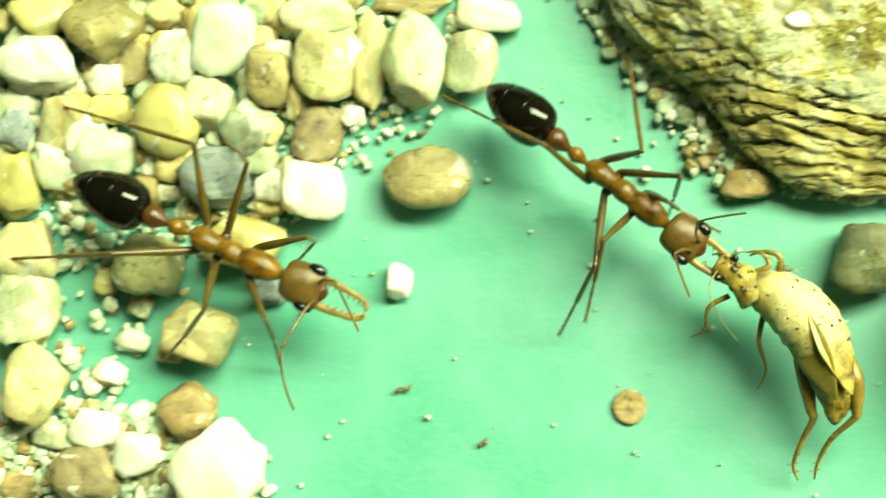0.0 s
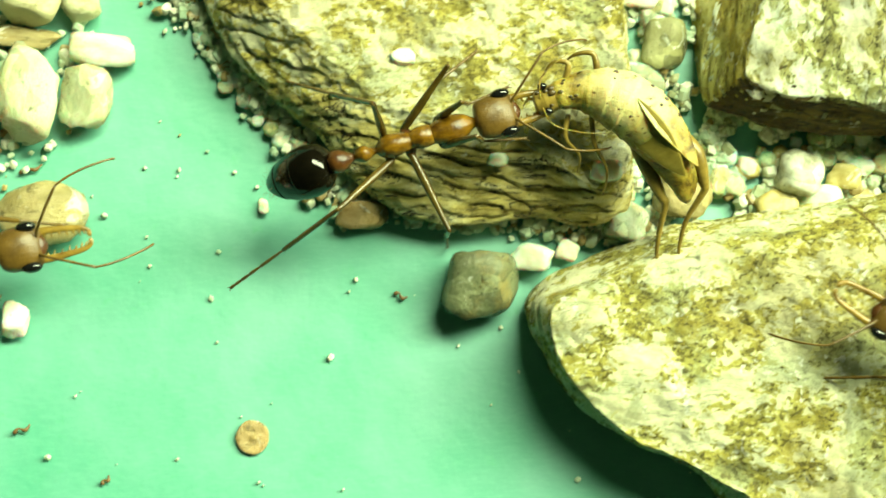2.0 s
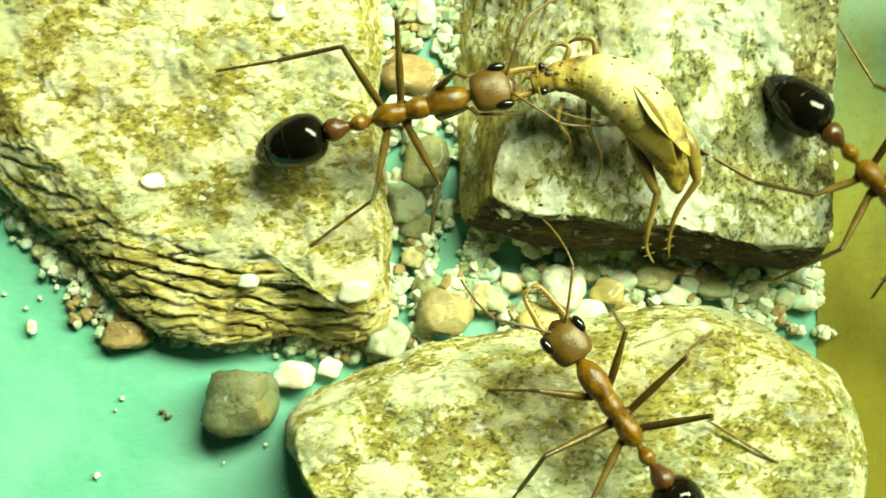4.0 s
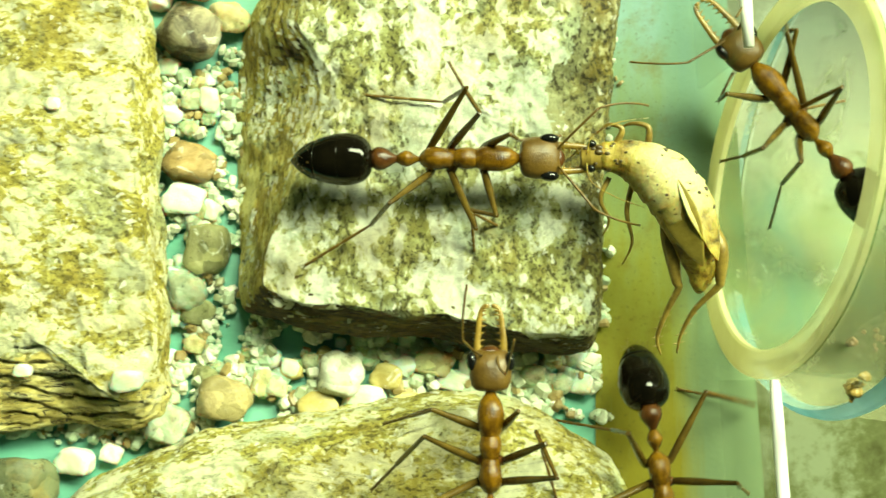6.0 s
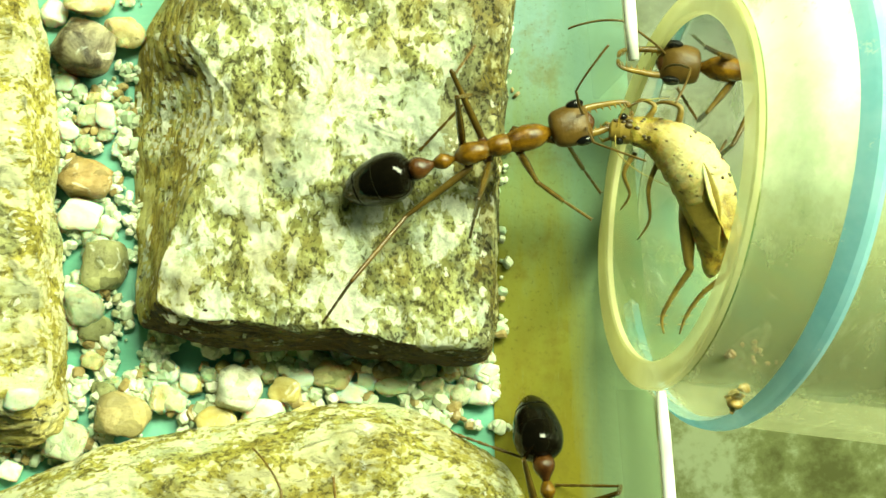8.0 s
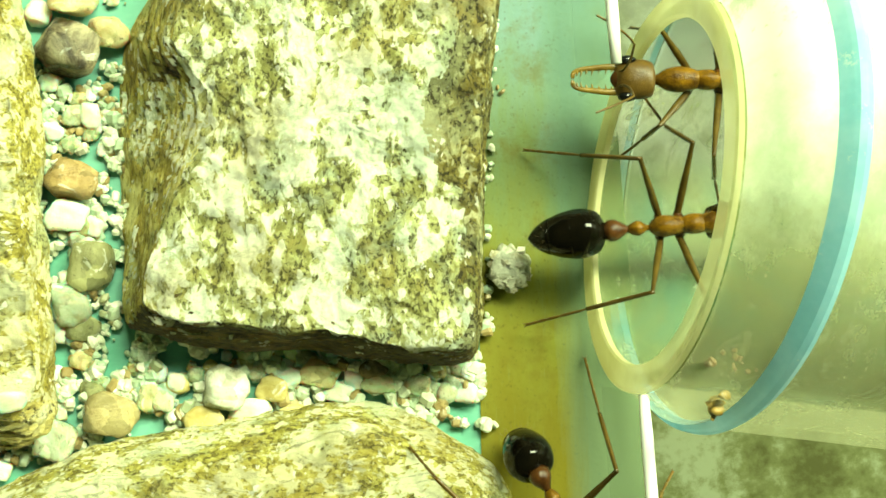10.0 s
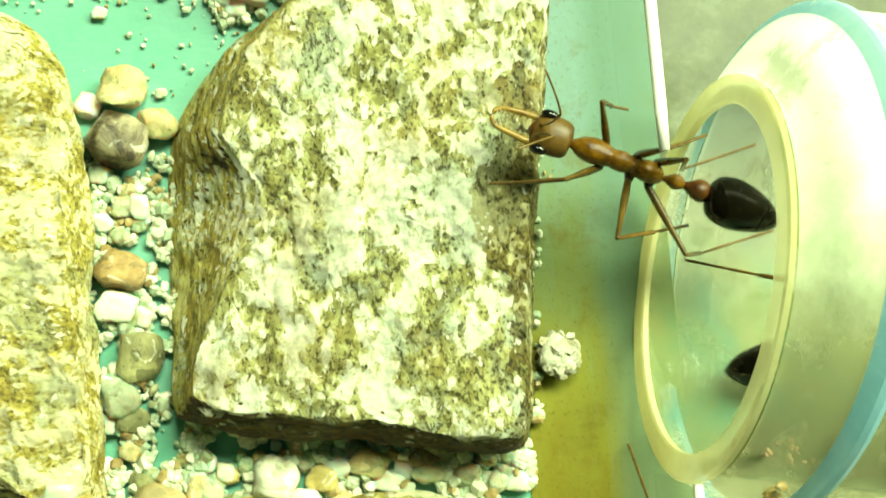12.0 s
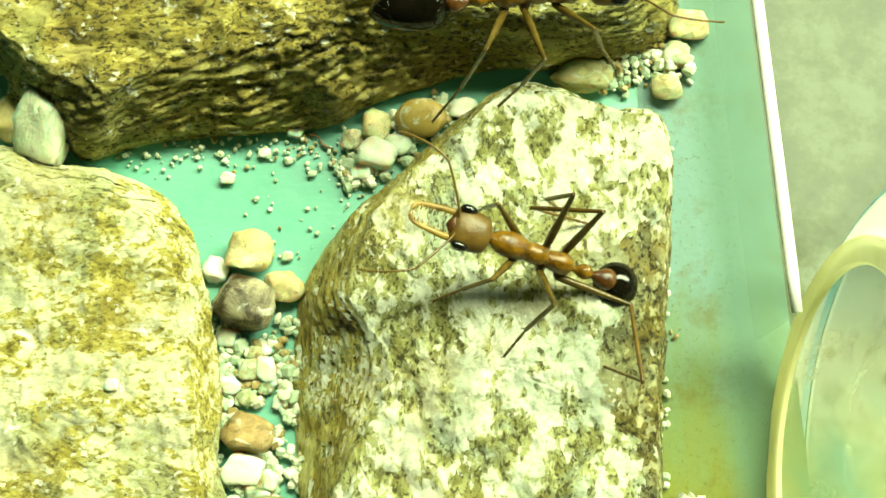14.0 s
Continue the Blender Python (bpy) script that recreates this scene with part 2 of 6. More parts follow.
def mat_prey():
    a = Mat("straw_yellow_cuticle", 0.28, 0.5)
    c = a.ramp(a.noise(0.8, 8, 0.72, None, 0.6), (0.38, (0.07, 0.042, 0.005)), (0.46, (0.22, 0.150, 0.016)), (0.62, (0.42, 0.32, 0.055)))
    # the full middle of the body is creamy, both ends are brown and olive
    sep = a.nt.nodes.new("ShaderNodeSeparateXYZ")
    a.nt.links.new(a.place(0.1, 0.1, 0.1), sep.inputs[0])
    along_x = a.ramp(a.total((sep.outputs[0], 1.0), (a.noise(0.7, 6, 0.7), 0.3)), (0.66, (0, 0, 0)), (0.86, (1, 1, 1)))
    along_y = a.ramp(a.total((sep.outputs[1], 1.0), (a.noise(0.7, 6, 0.7), 0.4), (sep.outputs[2], 0.5), bias=0.35), (0.22, (0, 0, 0)), (0.50, (1, 1, 1)))
    cream = a.mix(1.0, along_x, along_y, "MULTIPLY")
    c = a.mix(a.mix(1.0, cream, (0.8, 0.8, 0.8), "MULTIPLY"), c, (0.70, 0.63, 0.31))
    c = a.mix(a.ramp(a.noise(1.4, 5, 0.65, a.place(0.8, 1.5, 1)), (0.34, (0.95, 0.95, 0.95)), (0.40, (0, 0, 0))), c, (0.07, 0.042, 0.007))
    a.colour(c).bump(a.noise(1.3, 8, 0.72), 0.22, 0.7)
    a.put(Subsurface_Weight=0.35, Subsurface_Scale=0.0008)
    return a.m


def mat_plastic(name, colour, rough, trans, ior=1.46, cloud=0.0, cloud_colour=(0.8, 0.82, 0.74), alpha=1.0):
    a = Mat(name, rough, 0.5)
    if cloud:
        c = a.mix(a.ramp(a.noise(0.10, 5, 0.65), (0.42, (0, 0, 0)), (0.62, (cloud, cloud, cloud))), colour, cloud_colour)
        c = a.mix(a.ramp(a.noise(0.5, 6, 0.7), (0.60, (0, 0, 0)), (0.72, (0.35, 0.35, 0.35))), c, (0.30, 0.32, 0.22))
    else:
        c = a.mix(a.ramp(a.noise(0.3, 4), (0.4, (0, 0, 0)), (0.7, (0.25, 0.25, 0.25))), colour, tuple(v * 0.75 for v in colour))
    a.colour(c).put(Transmission_Weight=trans, IOR=ior, Alpha=alpha)
    a.bump(a.noise(0.4, 3), 0.05, 0.3)
    return a.m


def mat_glare_tube():
    """Cloudy clear plastic, white glare painted along one side, with grey and brown smears."""
    a = Mat("glare_clear_tube", 0.25, 0.35)
    sep = a.nt.nodes.new("ShaderNodeSeparateXYZ")
    a.nt.links.new(a.place(), sep.inputs[0])
    glare = a.total((sep.outputs[1], 0.050), (sep.outputs[0], 0.016), (a.noise(0.10, 8, 0.62), 1.1), (a.noise(0.5, 6, 0.7), 0.25), bias=-0.29)
    c = a.ramp(glare, (0.15, (0.60, 0.62, 0.38)), (0.40, (0.70, 0.74, 0.58)), (0.62, (0.86, 0.89, 0.78)), (0.80, (0.93, 0.95, 0.90)))
    c = a.mix(a.ramp(a.noise(0.28, 10, 0.72), (0.60, (0, 0, 0)), (0.66, (0.55, 0.55, 0.55))), c, (0.30, 0.27, 0.10))
    a.colour(c).put(IOR=1.3)
    blot = a.ramp(a.noise(0.17, 9, 0.7, a.place(1.2, 0.8, 1, (0, 0, 30))), (0.56, (0, 0, 0)), (0.63, (0.5, 0.5, 0.5)))
    c = a.mix(blot, c, (0.40, 0.42, 0.28))
    a.colour(c)
    smear = a.ramp(a.noise(0.35, 9, 0.7, a.place(1.4, 0.6, 1)), (0.55, (0, 0, 0)), (0.64, (0.3, 0.3, 0.3)))
    a.bump(a.noise(0.4, 3), 0.05, 0.2)
    a.glow_through(c, 0.52, a.total((a.ramp(glare, (0.10, (0.30, 0.30, 0.30)), (0.40, (0.50, 0.50, 0.50)), (0.70, (0.97, 0.97, 0.97))), 1.0), (smear, 0.5)))
    return a.m


def mat_rim():
    """Cut edge of thick cream plastic, which lets light through."""
    a = Mat("cream_cut_rim", 0.4, 0.4)
    c = a.mix(a.ramp(a.noise(0.25, 6, 0.65), (0.45, (0, 0, 0)), (0.7, (0.5, 0.5, 0.5))), (0.80, 0.77, 0.46), (0.66, 0.60, 0.28))
    a.colour(c).bump(a.noise(0.8, 4), 0.05, 0.3)
    # the rim is thick below and thins out towards its top
    sep = a.nt.nodes.new("ShaderNodeSeparateXYZ")
    a.nt.links.new(a.place(), sep.inputs[0])
    return a.glow_through(c, 0.5, a.ramp(a.total((sep.outputs[2], 0.04), (a.noise(0.15, 4), 0.2), bias=0.4), (0.30, (0.88, 0.88, 0.88)), (0.75, (0.42, 0.42, 0.42)))).m


def mat_blue_edge():
    """Frosted sky blue plastic with white chipped patches."""
    a = Mat("blue_cut_edge", 0.35, 0.4)
    c = a.mix(a.ramp(a.noise(0.10, 5, 0.65), (0.42, (0, 0, 0)), (0.62, (0.45, 0.45, 0.45))), (0.34, 0.64, 0.76), (0.78, 0.88, 0.88))
    chips = a.ramp(a.noise(0.55, 9, 0.75), (0.60, (0, 0, 0)), (0.64, (0.85, 0.85, 0.85)))
    c = a.mix(chips, c, (0.88, 0.90, 0.84))
    a.colour(c).bump(a.noise(0.8, 6), 0.08, 0.4)
    return a.glow_through(c, 0.5, a.ramp(a.noise(0.2, 5), (0.3, (0.80, 0.80, 0.80)), (0.6, (0.97, 0.97, 0.97)))).m


def mat_lining():
    """Clear plastic: bare below, frosted with moisture above, with drag marks and a few brown smears."""
    a = Mat("clear_tube_lining", 0.14, 0.4)
    sep = a.nt.nodes.new("ShaderNodeSeparateXYZ")
    a.nt.links.new(a.place(), sep.inputs[0])
    c = a.ramp(a.noise(0.09, 5, 0.6, None, 0.5), (0.38, (0.09, 0.24, 0.16)), (0.50, (0.18, 0.25, 0.10)), (0.64, (0.27, 0.27, 0.09)))
    frost = a.ramp(a.noise(0.22, 10, 0.72, a.place(1.6, 0.7, 1), 0.6), (0.54, (0, 0, 0)), (0.64, (0.45, 0.45, 0.45)))
    c = a.mix(frost, c, (0.70, 0.74, 0.58))
    brown = a.ramp(a.noise(0.5, 9, 0.75), (0.64, (0, 0, 0)), (0.67, (0.8, 0.8, 0.8)))
    c = a.mix(brown, c, (0.26, 0.19, 0.04))
    a.colour(c).put(IOR=1.3)
    clear = a.ramp(a.total((sep.outputs[2], 0.05), (a.noise(0.15, 6, 0.6), 0.5), bias=0.2), (0.10, (0.42, 0.42, 0.42)), (0.55, (0.60, 0.60, 0.60)), (0.75, (0.93, 0.93, 0.93)))
    a.nt.links.new(a.total((clear, 1.0), (frost, 0.45), (brown, 0.3)), a.b.inputs["Alpha"])
    a.bump(a.noise(0.4, 4), 0.04, 0.3)
    return a.m


def mat_table():
    a = Mat("mottled_table", 0.6, 0.15)
    c = a.ramp(a.total((a.noise(0.10, 5, 0.6), 0.5), (a.noise(0.45, 9, 0.72), 0.5)), (0.40, (0.036, 0.040, 0.009)), (0.50, (0.072, 0.083, 0.030)), (0.58, (0.140, 0.162, 0.098)))
    sep = a.nt.nodes.new("ShaderNodeSeparateXYZ")
    a.nt.links.new(a.place(), sep.inputs[0])
    # the table top turns paler and greyer towards +y
    uneven = a.ramp(a.total((sep.outputs[1], 0.022), (a.noise(0.12, 7, 0.65), 0.9), bias=-0.55), (0.40, (0, 0, 0)), (0.80, (0.55, 0.55, 0.55)))
    c = a.mix(uneven, c, (0.21, 0.235, 0.205))
    a.colour(c).bump(a.noise(0.8, 5), 0.1, 0.3)
    return a.m


def mat_margin(name, rough, alpha):
    a = Mat(name, rough, 0.15)
    a.put(Alpha=alpha)
    # brown dust lies thick at one end of the channel and thins out along it
    sep = a.nt.nodes.new("ShaderNodeSeparateXYZ")
    a.nt.links.new(a.place(0.02, 0.02, 0.02), sep.inputs[0])
    add = a.nt.nodes.new("ShaderNodeMath")
    add.operation = "ADD"
    a.nt.links.new(sep.outputs[1], add.inputs[0])
    a.nt.links.new(a.noise(0.09, 6, 0.65, a.place(1.6, 0.5)), add.inputs[1])
    c = a.ramp(a.total((add.outputs[0], 0.5)), (0.27, (0.150, 0.132, 0.009)), (0.40, (0.170, 0.178, 0.022)), (0.52, (0.140, 0.200, 0.080)), (0.66, (0.15, 0.25, 0.235)))
    c = a.mix(a.ramp(a.noise(2.4, 8, 0.78), (0.57, (0, 0, 0)), (0.64, (0.6, 0.6, 0.6))), c, (0.075, 0.060, 0.008))
    c = a.mix(a.ramp(a.noise(0.25, 6, 0.7), (0.52, (0, 0, 0)), (0.66, (0.5, 0.5, 0.5))), c, (0.12, 0.095, 0.008))
    c = a.mix(a.ramp(a.noise(0.9, 7, 0.7, a.place(3.0, 0.25)), (0.58, (0, 0, 0)), (0.72, (0.3, 0.3, 0.3))), c, (0.20, 0.26, 0.10))
    # the bare plastic shows bluish along the foot of the wall
    at = a.nt.nodes.new("ShaderNodeSeparateXYZ")
    a.nt.links.new(a.place(), at.inputs[0])
    bare = a.ramp(a.total((at.outputs[0], 0.25), (at.outputs[1], 0.0155), (a.noise(0.6, 6, 0.7, a.place(2.0, 0.2)), 0.5), bias=-18.2), (0.15, (0, 0, 0)), (0.6, (0.6, 0.6, 0.6)))
    c = a.mix(bare, c, (0.13, 0.235, 0.165))
    a.colour(c).bump(a.noise(1.5, 5), 0.06, 0.4)
    return a.m


M_FLOOR = mat_floor()
M_ROCK_A = mat_rock("layered_schist", (0.74, 0.715, 0.46), (0.53, 0.46, 0.10), (0.34, 0.285, 0.042), (0.0665, 0.05, 0.006), (0.75, 1.2, 1.4), (0, 0, 14), 0.48, 0.68, 0.40, 0.45, 1.0)
M_ROCK_B = mat_rock("pale_schist", (0.76, 0.75, 0.49), (0.53, 0.48, 0.115), (0.35, 0.305, 0.045), (0.0855, 0.066, 0.0101), (0.85, 1.1, 1.3), (0, 0, -25), 0.468, 0.78, 0.40, 0.6, 1.1)
M_ROCK_C = mat_rock("speckled_gneiss", (0.80, 0.82, 0.66), (0.46, 0.465, 0.185), (0.245, 0.24, 0.062), (0.055, 0.047, 0.00736), (1.2, 0.8, 1.2), (0, 0, 12), 0.485, 0.9, 0.45, 0.35, 0.6)
M_ROCK_D = mat_rock("brown_schist", (0.66, 0.58, 0.19), (0.45, 0.37, 0.065), (0.28, 0.22, 0.030), (0.0436, 0.032, 0.0032), (0.7, 1.3, 1.6), (0, 0, -4), 0.54, 0.95, 0.5, 0.45, 1.2)
# the front turns from the lamp; its brown is darkened to deepen that shade
M_FRONT_C = mat_rock("shaded_brown_gneiss", (0.28, 0.2, 0.04), (0.135, 0.085, 0.0112), (0.08, 0.048, 0.0056), (0.018, 0.011, 0.0016), (0.5, 1.4, 2.2), (0, 0, 4), 0.57, 1.0, 0.3, 0.8, 1.2)
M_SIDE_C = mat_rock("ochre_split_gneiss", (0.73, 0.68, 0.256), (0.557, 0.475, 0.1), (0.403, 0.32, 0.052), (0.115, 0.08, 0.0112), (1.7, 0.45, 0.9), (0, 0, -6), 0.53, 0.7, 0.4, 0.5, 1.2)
M_EDGE_C = mat_rock("dark_olive_gneiss", (0.58, 0.55, 0.30), (0.24, 0.20, 0.04), (0.13, 0.105, 0.015), (0.035, 0.028, 0.004), (1.2, 0.8, 1.2), (0, 0, 12), 0.56, 1.0, 0.6, 0.4, 1.0)
M_SPLIT_A = mat_split()
M_PREY_SPOT = mat_chitin("dark_brown_spot", (0.06, 0.036, 0.007), (0.03, 0.018, 0.004), 0.35)
M_STONE = {n: mat_stone(n) for n in STONE_COLOURS}
M_GRAINS = mat_grains()
M_GASTER = mat_chitin("black_glossy_chitin", (0.005, 0.004, 0.002), (0.002, 0.0017, 0.001), 0.08, 0.26, 0.8, 0.006)
M_THORAX = mat_chitin("red_brown_chitin", (0.215, 0.105, 0.005), (0.050, 0.020, 0.002), 0.17, 0.45, 1.3, 0.08)
M_HEAD = mat_chitin("dull_brown_chitin", (0.120, 0.068, 0.012), (0.055, 0.029, 0.005), 0.34, 0.4, 0.7, 0.05)
M_WAIST = mat_chitin("dark_red_chitin", (0.095, 0.036, 0.007), (0.038, 0.013, 0.003), 0.25, 0.5, 1.2, 0.06)
M_LEG = mat_chitin("brown_leg_chitin", (0.100, 0.064, 0.009), (0.030, 0.017, 0.003), 0.27, 0.5, 0.6, 0.02)
M_TARSUS = mat_chitin("ochre_leg_chitin", (0.16, 0.095, 0.016), (0.06, 0.034, 0.006), 0.33, 0.5, 0.8, 0.02)
M_TIBIA = mat_chitin("golden_brown_leg_chitin", (0.14, 0.082, 0.013), (0.055, 0.030, 0.005), 0.26, 0.55, 0.6, 0.02)
M_JAW = mat_chitin("yellow_jaw_chitin", (0.28, 0.18, 0.028), (0.10, 0.055, 0.009), 0.26, 0.5, 0.8, 0.01)
M_EYE = mat_chitin("black_eye", (0.006, 0.006, 0.005), (0.004, 0.004, 0.004), 0.12, 0.6, 3.0, 0.006)
M_PREY = mat_prey()
M_PREY_DARK = mat_chitin("brown_cuticle", (0.30, 0.21, 0.04), (0.12, 0.075, 0.012), 0.32, 0.5, 0.9, 0.04)
M_RIM = mat_rim()
M_TUBE = mat_glare_tube()
M_TUBE_IN = mat_lining()
M_BLUE = mat_blue_edge()
M_WALL = mat_margin("clear_tray_wall", 0.2, 0.10)
# white colour stands in for the bright reflection along the clear wall's edge
M_LIP = mat_plastic("highlight_tray_lip", (0.82, 0.84, 0.80), 0.3, 0.0)
M_TABLE = mat_table()
M_MARGIN = mat_margin("dusty_tray_floor", 0.55, 1.0)
M_PREY_WING = mat_chitin("thin_olive_wing", (0.36, 0.28, 0.055), (0.20, 0.145, 0.022), 0.3, 0.5, 0.8, 0.03)
M_PREY_WING.node_tree.nodes["Principled BSDF"].inputs["Alpha"].default_value = 0.8
M_FIBRE = mat_chitin("brown_fibre", (0.20, 0.11, 0.03), (0.10, 0.05, 0.015), 0.5)


# ---------------------------------------------------------------- mesh helpers
def part(name, bm, material, parent=None, label="", smooth=True):
    """Links a bmesh, written in millimetres, as one mesh object."""
    bmesh.ops.recalc_face_normals(bm, faces=bm.faces)
    bm.transform(Matrix.Scale(K, 4))
    me = bpy.data.meshes.new(name)
    bm.to_mesh(me)
    bm.free()
    me.materials.append(material)
    if smooth:
        me.polygons.foreach_set("use_smooth", [True] * len(me.polygons))
    ob = new(name, me)
    ob.parent = parent
    if label:
        ob["label"] = label
    return ob


def at_mm(x, y, z, rx=0, ry=0, rz=0):
    return pose(x * K, y * K, z * K, rx, ry, rz)


def tube_along(bm, points, radii, sides=10, flat=1.0):
    """A closed round tube through points, with a radius at each."""
    pts = [Vector(p) for p in points]
    rings = []
    for i, p in enumerate(pts):
        d = (pts[min(i + 1, len(pts) - 1)] - pts[max(i - 1, 0)]).normalized()
        side = d.cross(Vector((0, 0, 1)))
        side = side.normalized() if side.length > 1e-4 else Vector((0, 1, 0))
        up = side.cross(d)
        rings.append([bm.verts.new(p + radii[i] * (math.cos(a) * side + flat * math.sin(a) * up)) for a in (2 * math.pi * k / sides for k in range(sides))])
    for a, b in zip(rings, rings[1:]):
        for k in range(sides):
            bm.faces.new((a[k], a[(k + 1) % sides], b[(k + 1) % sides], b[k]))
    bm.faces.new(rings[0][::-1])
    bm.faces.new(rings[-1])


def smooth_line(points, steps=6):
    """Catmull-Rom through points (tuples of any length)."""
    out = []
    n = len(points)
    for i in range(n - 1):
        p0, p1, p2, p3 = points[max(i - 1, 0)], points[i], points[i + 1], points[min(i + 2, n - 1)]
        for k in range(steps):
            u = k / steps
            out.append(tuple(0.5 * (2 * b + (c - a) * u + (2 * a - 5 * b + 4 * c - d) * u * u + (3 * b - a - 3 * c + d) * u ** 3) for a, b, c, d in zip(p0, p1, p2, p3)))
    out.append(tuple(points[-1]))
    return out


def spindle(bm, profile, sides=24, steps=5, rough=0.0):
    """A body along x from rows of x, half width, half height, centre height."""
    rows = smooth_line(profile, steps)
    rings = []
    for x, w, h, c in rows:
        w, h = max(w, 0.02), max(h, 0.02)
        ring = []
        for k in range(sides):
            a = 2 * math.pi * k / sides
            v = Vector((x, w * math.cos(a), c + h * math.sin(a)))
            if rough:
                v += rough * noise.noise_vector(v * 1.7)
            ring.append(bm.verts.new(v))
        rings.append(ring)
    for a, b in zip(rings, rings[1:]):
        for k in range(sides):
            bm.faces.new((a[k], a[(k + 1) % sides], b[(k + 1) % sides], b[k]))
    bm.faces.new(rings[0][::-1])
    bm.faces.new(rings[-1])


def ball(bm, centre, rx, ry, rz, sub=2):
    bmesh.ops.create_icosphere(bm, subdivisions=sub, radius=1.0, matrix=Matrix.LocRotScale(Vector(centre), None, Vector((rx, ry, rz))))


def box(bm, x0, x1, y0, y1, z0, z1, bevel=0.0):
    r = bmesh.ops.create_cube(bm, size=1.0, matrix=Matrix.LocRotScale(Vector(((x0 + x1) / 2, (y0 + y1) / 2, (z0 + z1) / 2)), None, Vector((x1 - x0, y1 - y0, z1 - z0))))
    if bevel:
        edges = list({e for v in r["verts"] for e in v.link_edges})
        bmesh.ops.bevel(bm, geom=edges, offset=bevel, segments=2, affect="EDGES")


# ---------------------------------------------------------------- the tray
def build_setting():
    # the green board, in a fine grid with a slight unevenness
    bm = bmesh.new()
    nx, ny = 120, 90
    grid = []
    for j in range(ny + 1):
        row = []
        for i in range(nx + 1):
            x, y = -75 + i * (68.6 + 75) / nx, -70 + j * 160 / ny
            row.append(bm.verts.new((x, y, 0.12 * noise.noise(Vector((x * 0.08, y * 0.08, 3.0))) - 0.08)))
        grid.append(row)
    for j in range(ny):
        for i in range(nx):
            bm.faces.new((grid[j][i], grid[j][i + 1], grid[j + 1][i + 1], grid[j + 1][i]))
    tagged(part("floor", bm, M_FLOOR), "sea green painted board, faintly scratched, under stones", "floor", kind="structure")

    bm = bmesh.new()
    for i, (x, z) in enumerate(((66.4, 0.05), (71.5, 0.02), (73.2, 0.2), (74.1, 0.5), (76.8, 0.6))):
        for j, y in enumerate(range(-70, 91, 4)):
            bm.verts.new((x - (0.062 * (y - 20) if i else 0), y, z))
    bm.verts.ensure_lookup_table()
    n = 41
    for i in range(4):
        for j in range(n - 1):
            a = i * n + j
            bm.faces.new((bm.verts[a], bm.verts[a + n], bm.verts[a + n + 1], bm.verts[a + 1]))
    tagged(part("floor_margin", bm, M_MARGIN), "dusty olive plastic tray floor along the wall", "floor", kind="structure")

    bm = bmesh.new()
    box(bm, -350, 450, -380, 420, -5.0, -2.9)
    tagged(part("ground", bm, M_TABLE, smooth=False), "mottled grey green table top under the tray", "table", kind="structure")

    # the leaning clear wall, in two runs, with a notch for the tube
    for name, y0, y1 in (("wall_east", -70, 8.8), ("wall_east", 29.4, 90)):
        bm = bmesh.new()
        quad = []
        for y in (y0, y1):
            sx = 73.9 - 0.062 * (y - 20)
            quad.append([bm.verts.new(v) for v in ((sx + 0.3, y, 0.62), (sx + 0.75, y, 0.62), (sx + 0.75 + 0.7, y, 13.6), (sx + 1.0, y, 13.6))])
        for k in range(4):
            bm.faces.new((quad[0][k], quad[0][(k + 1) % 4], quad[1][(k + 1) % 4], quad[1][k]))
        bm.faces.new(quad[0]), bm.faces.new(quad[1])
        w = tagged(part(name, bm, M_WALL, smooth=False), "clear plastic tray wall leaning outwards", "wall", kind="structure")
        w.visible_shadow = False
        bm = bmesh.new()
        tube_along(bm, [(75.1 - 0.062 * (y - 20), y, 13.9) for y in (y0, y0 + 2.5, y1 - 2.5, y1)], [0.34, 0.40, 0.40, 0.3], 12, 0.8)
        part("lip", bm, M_LIP, w, "rounded lip with its white highlight painted on")


def hoop(x, y, z, r, lean, sides):
    """A leaning circle that faces along -x."""
    return [Vector((x + lean * r * math.sin(a), y + r * math.cos(a), z + r * math.sin(a))) for a in (2 * math.pi * k / sides for k in range(sides))]


def loft(bm, hoops, closed=False):
    rows = [[bm.verts.new(p) for p in h] for h in hoops]
    n = len(rows[0])
    for a, b in zip(rows, rows[1:] + (rows[:1] if closed else [])):
        for k in range(n):
            bm.faces.new((a[k], a[(k + 1) % n], b[(k + 1) % n], b[k]))


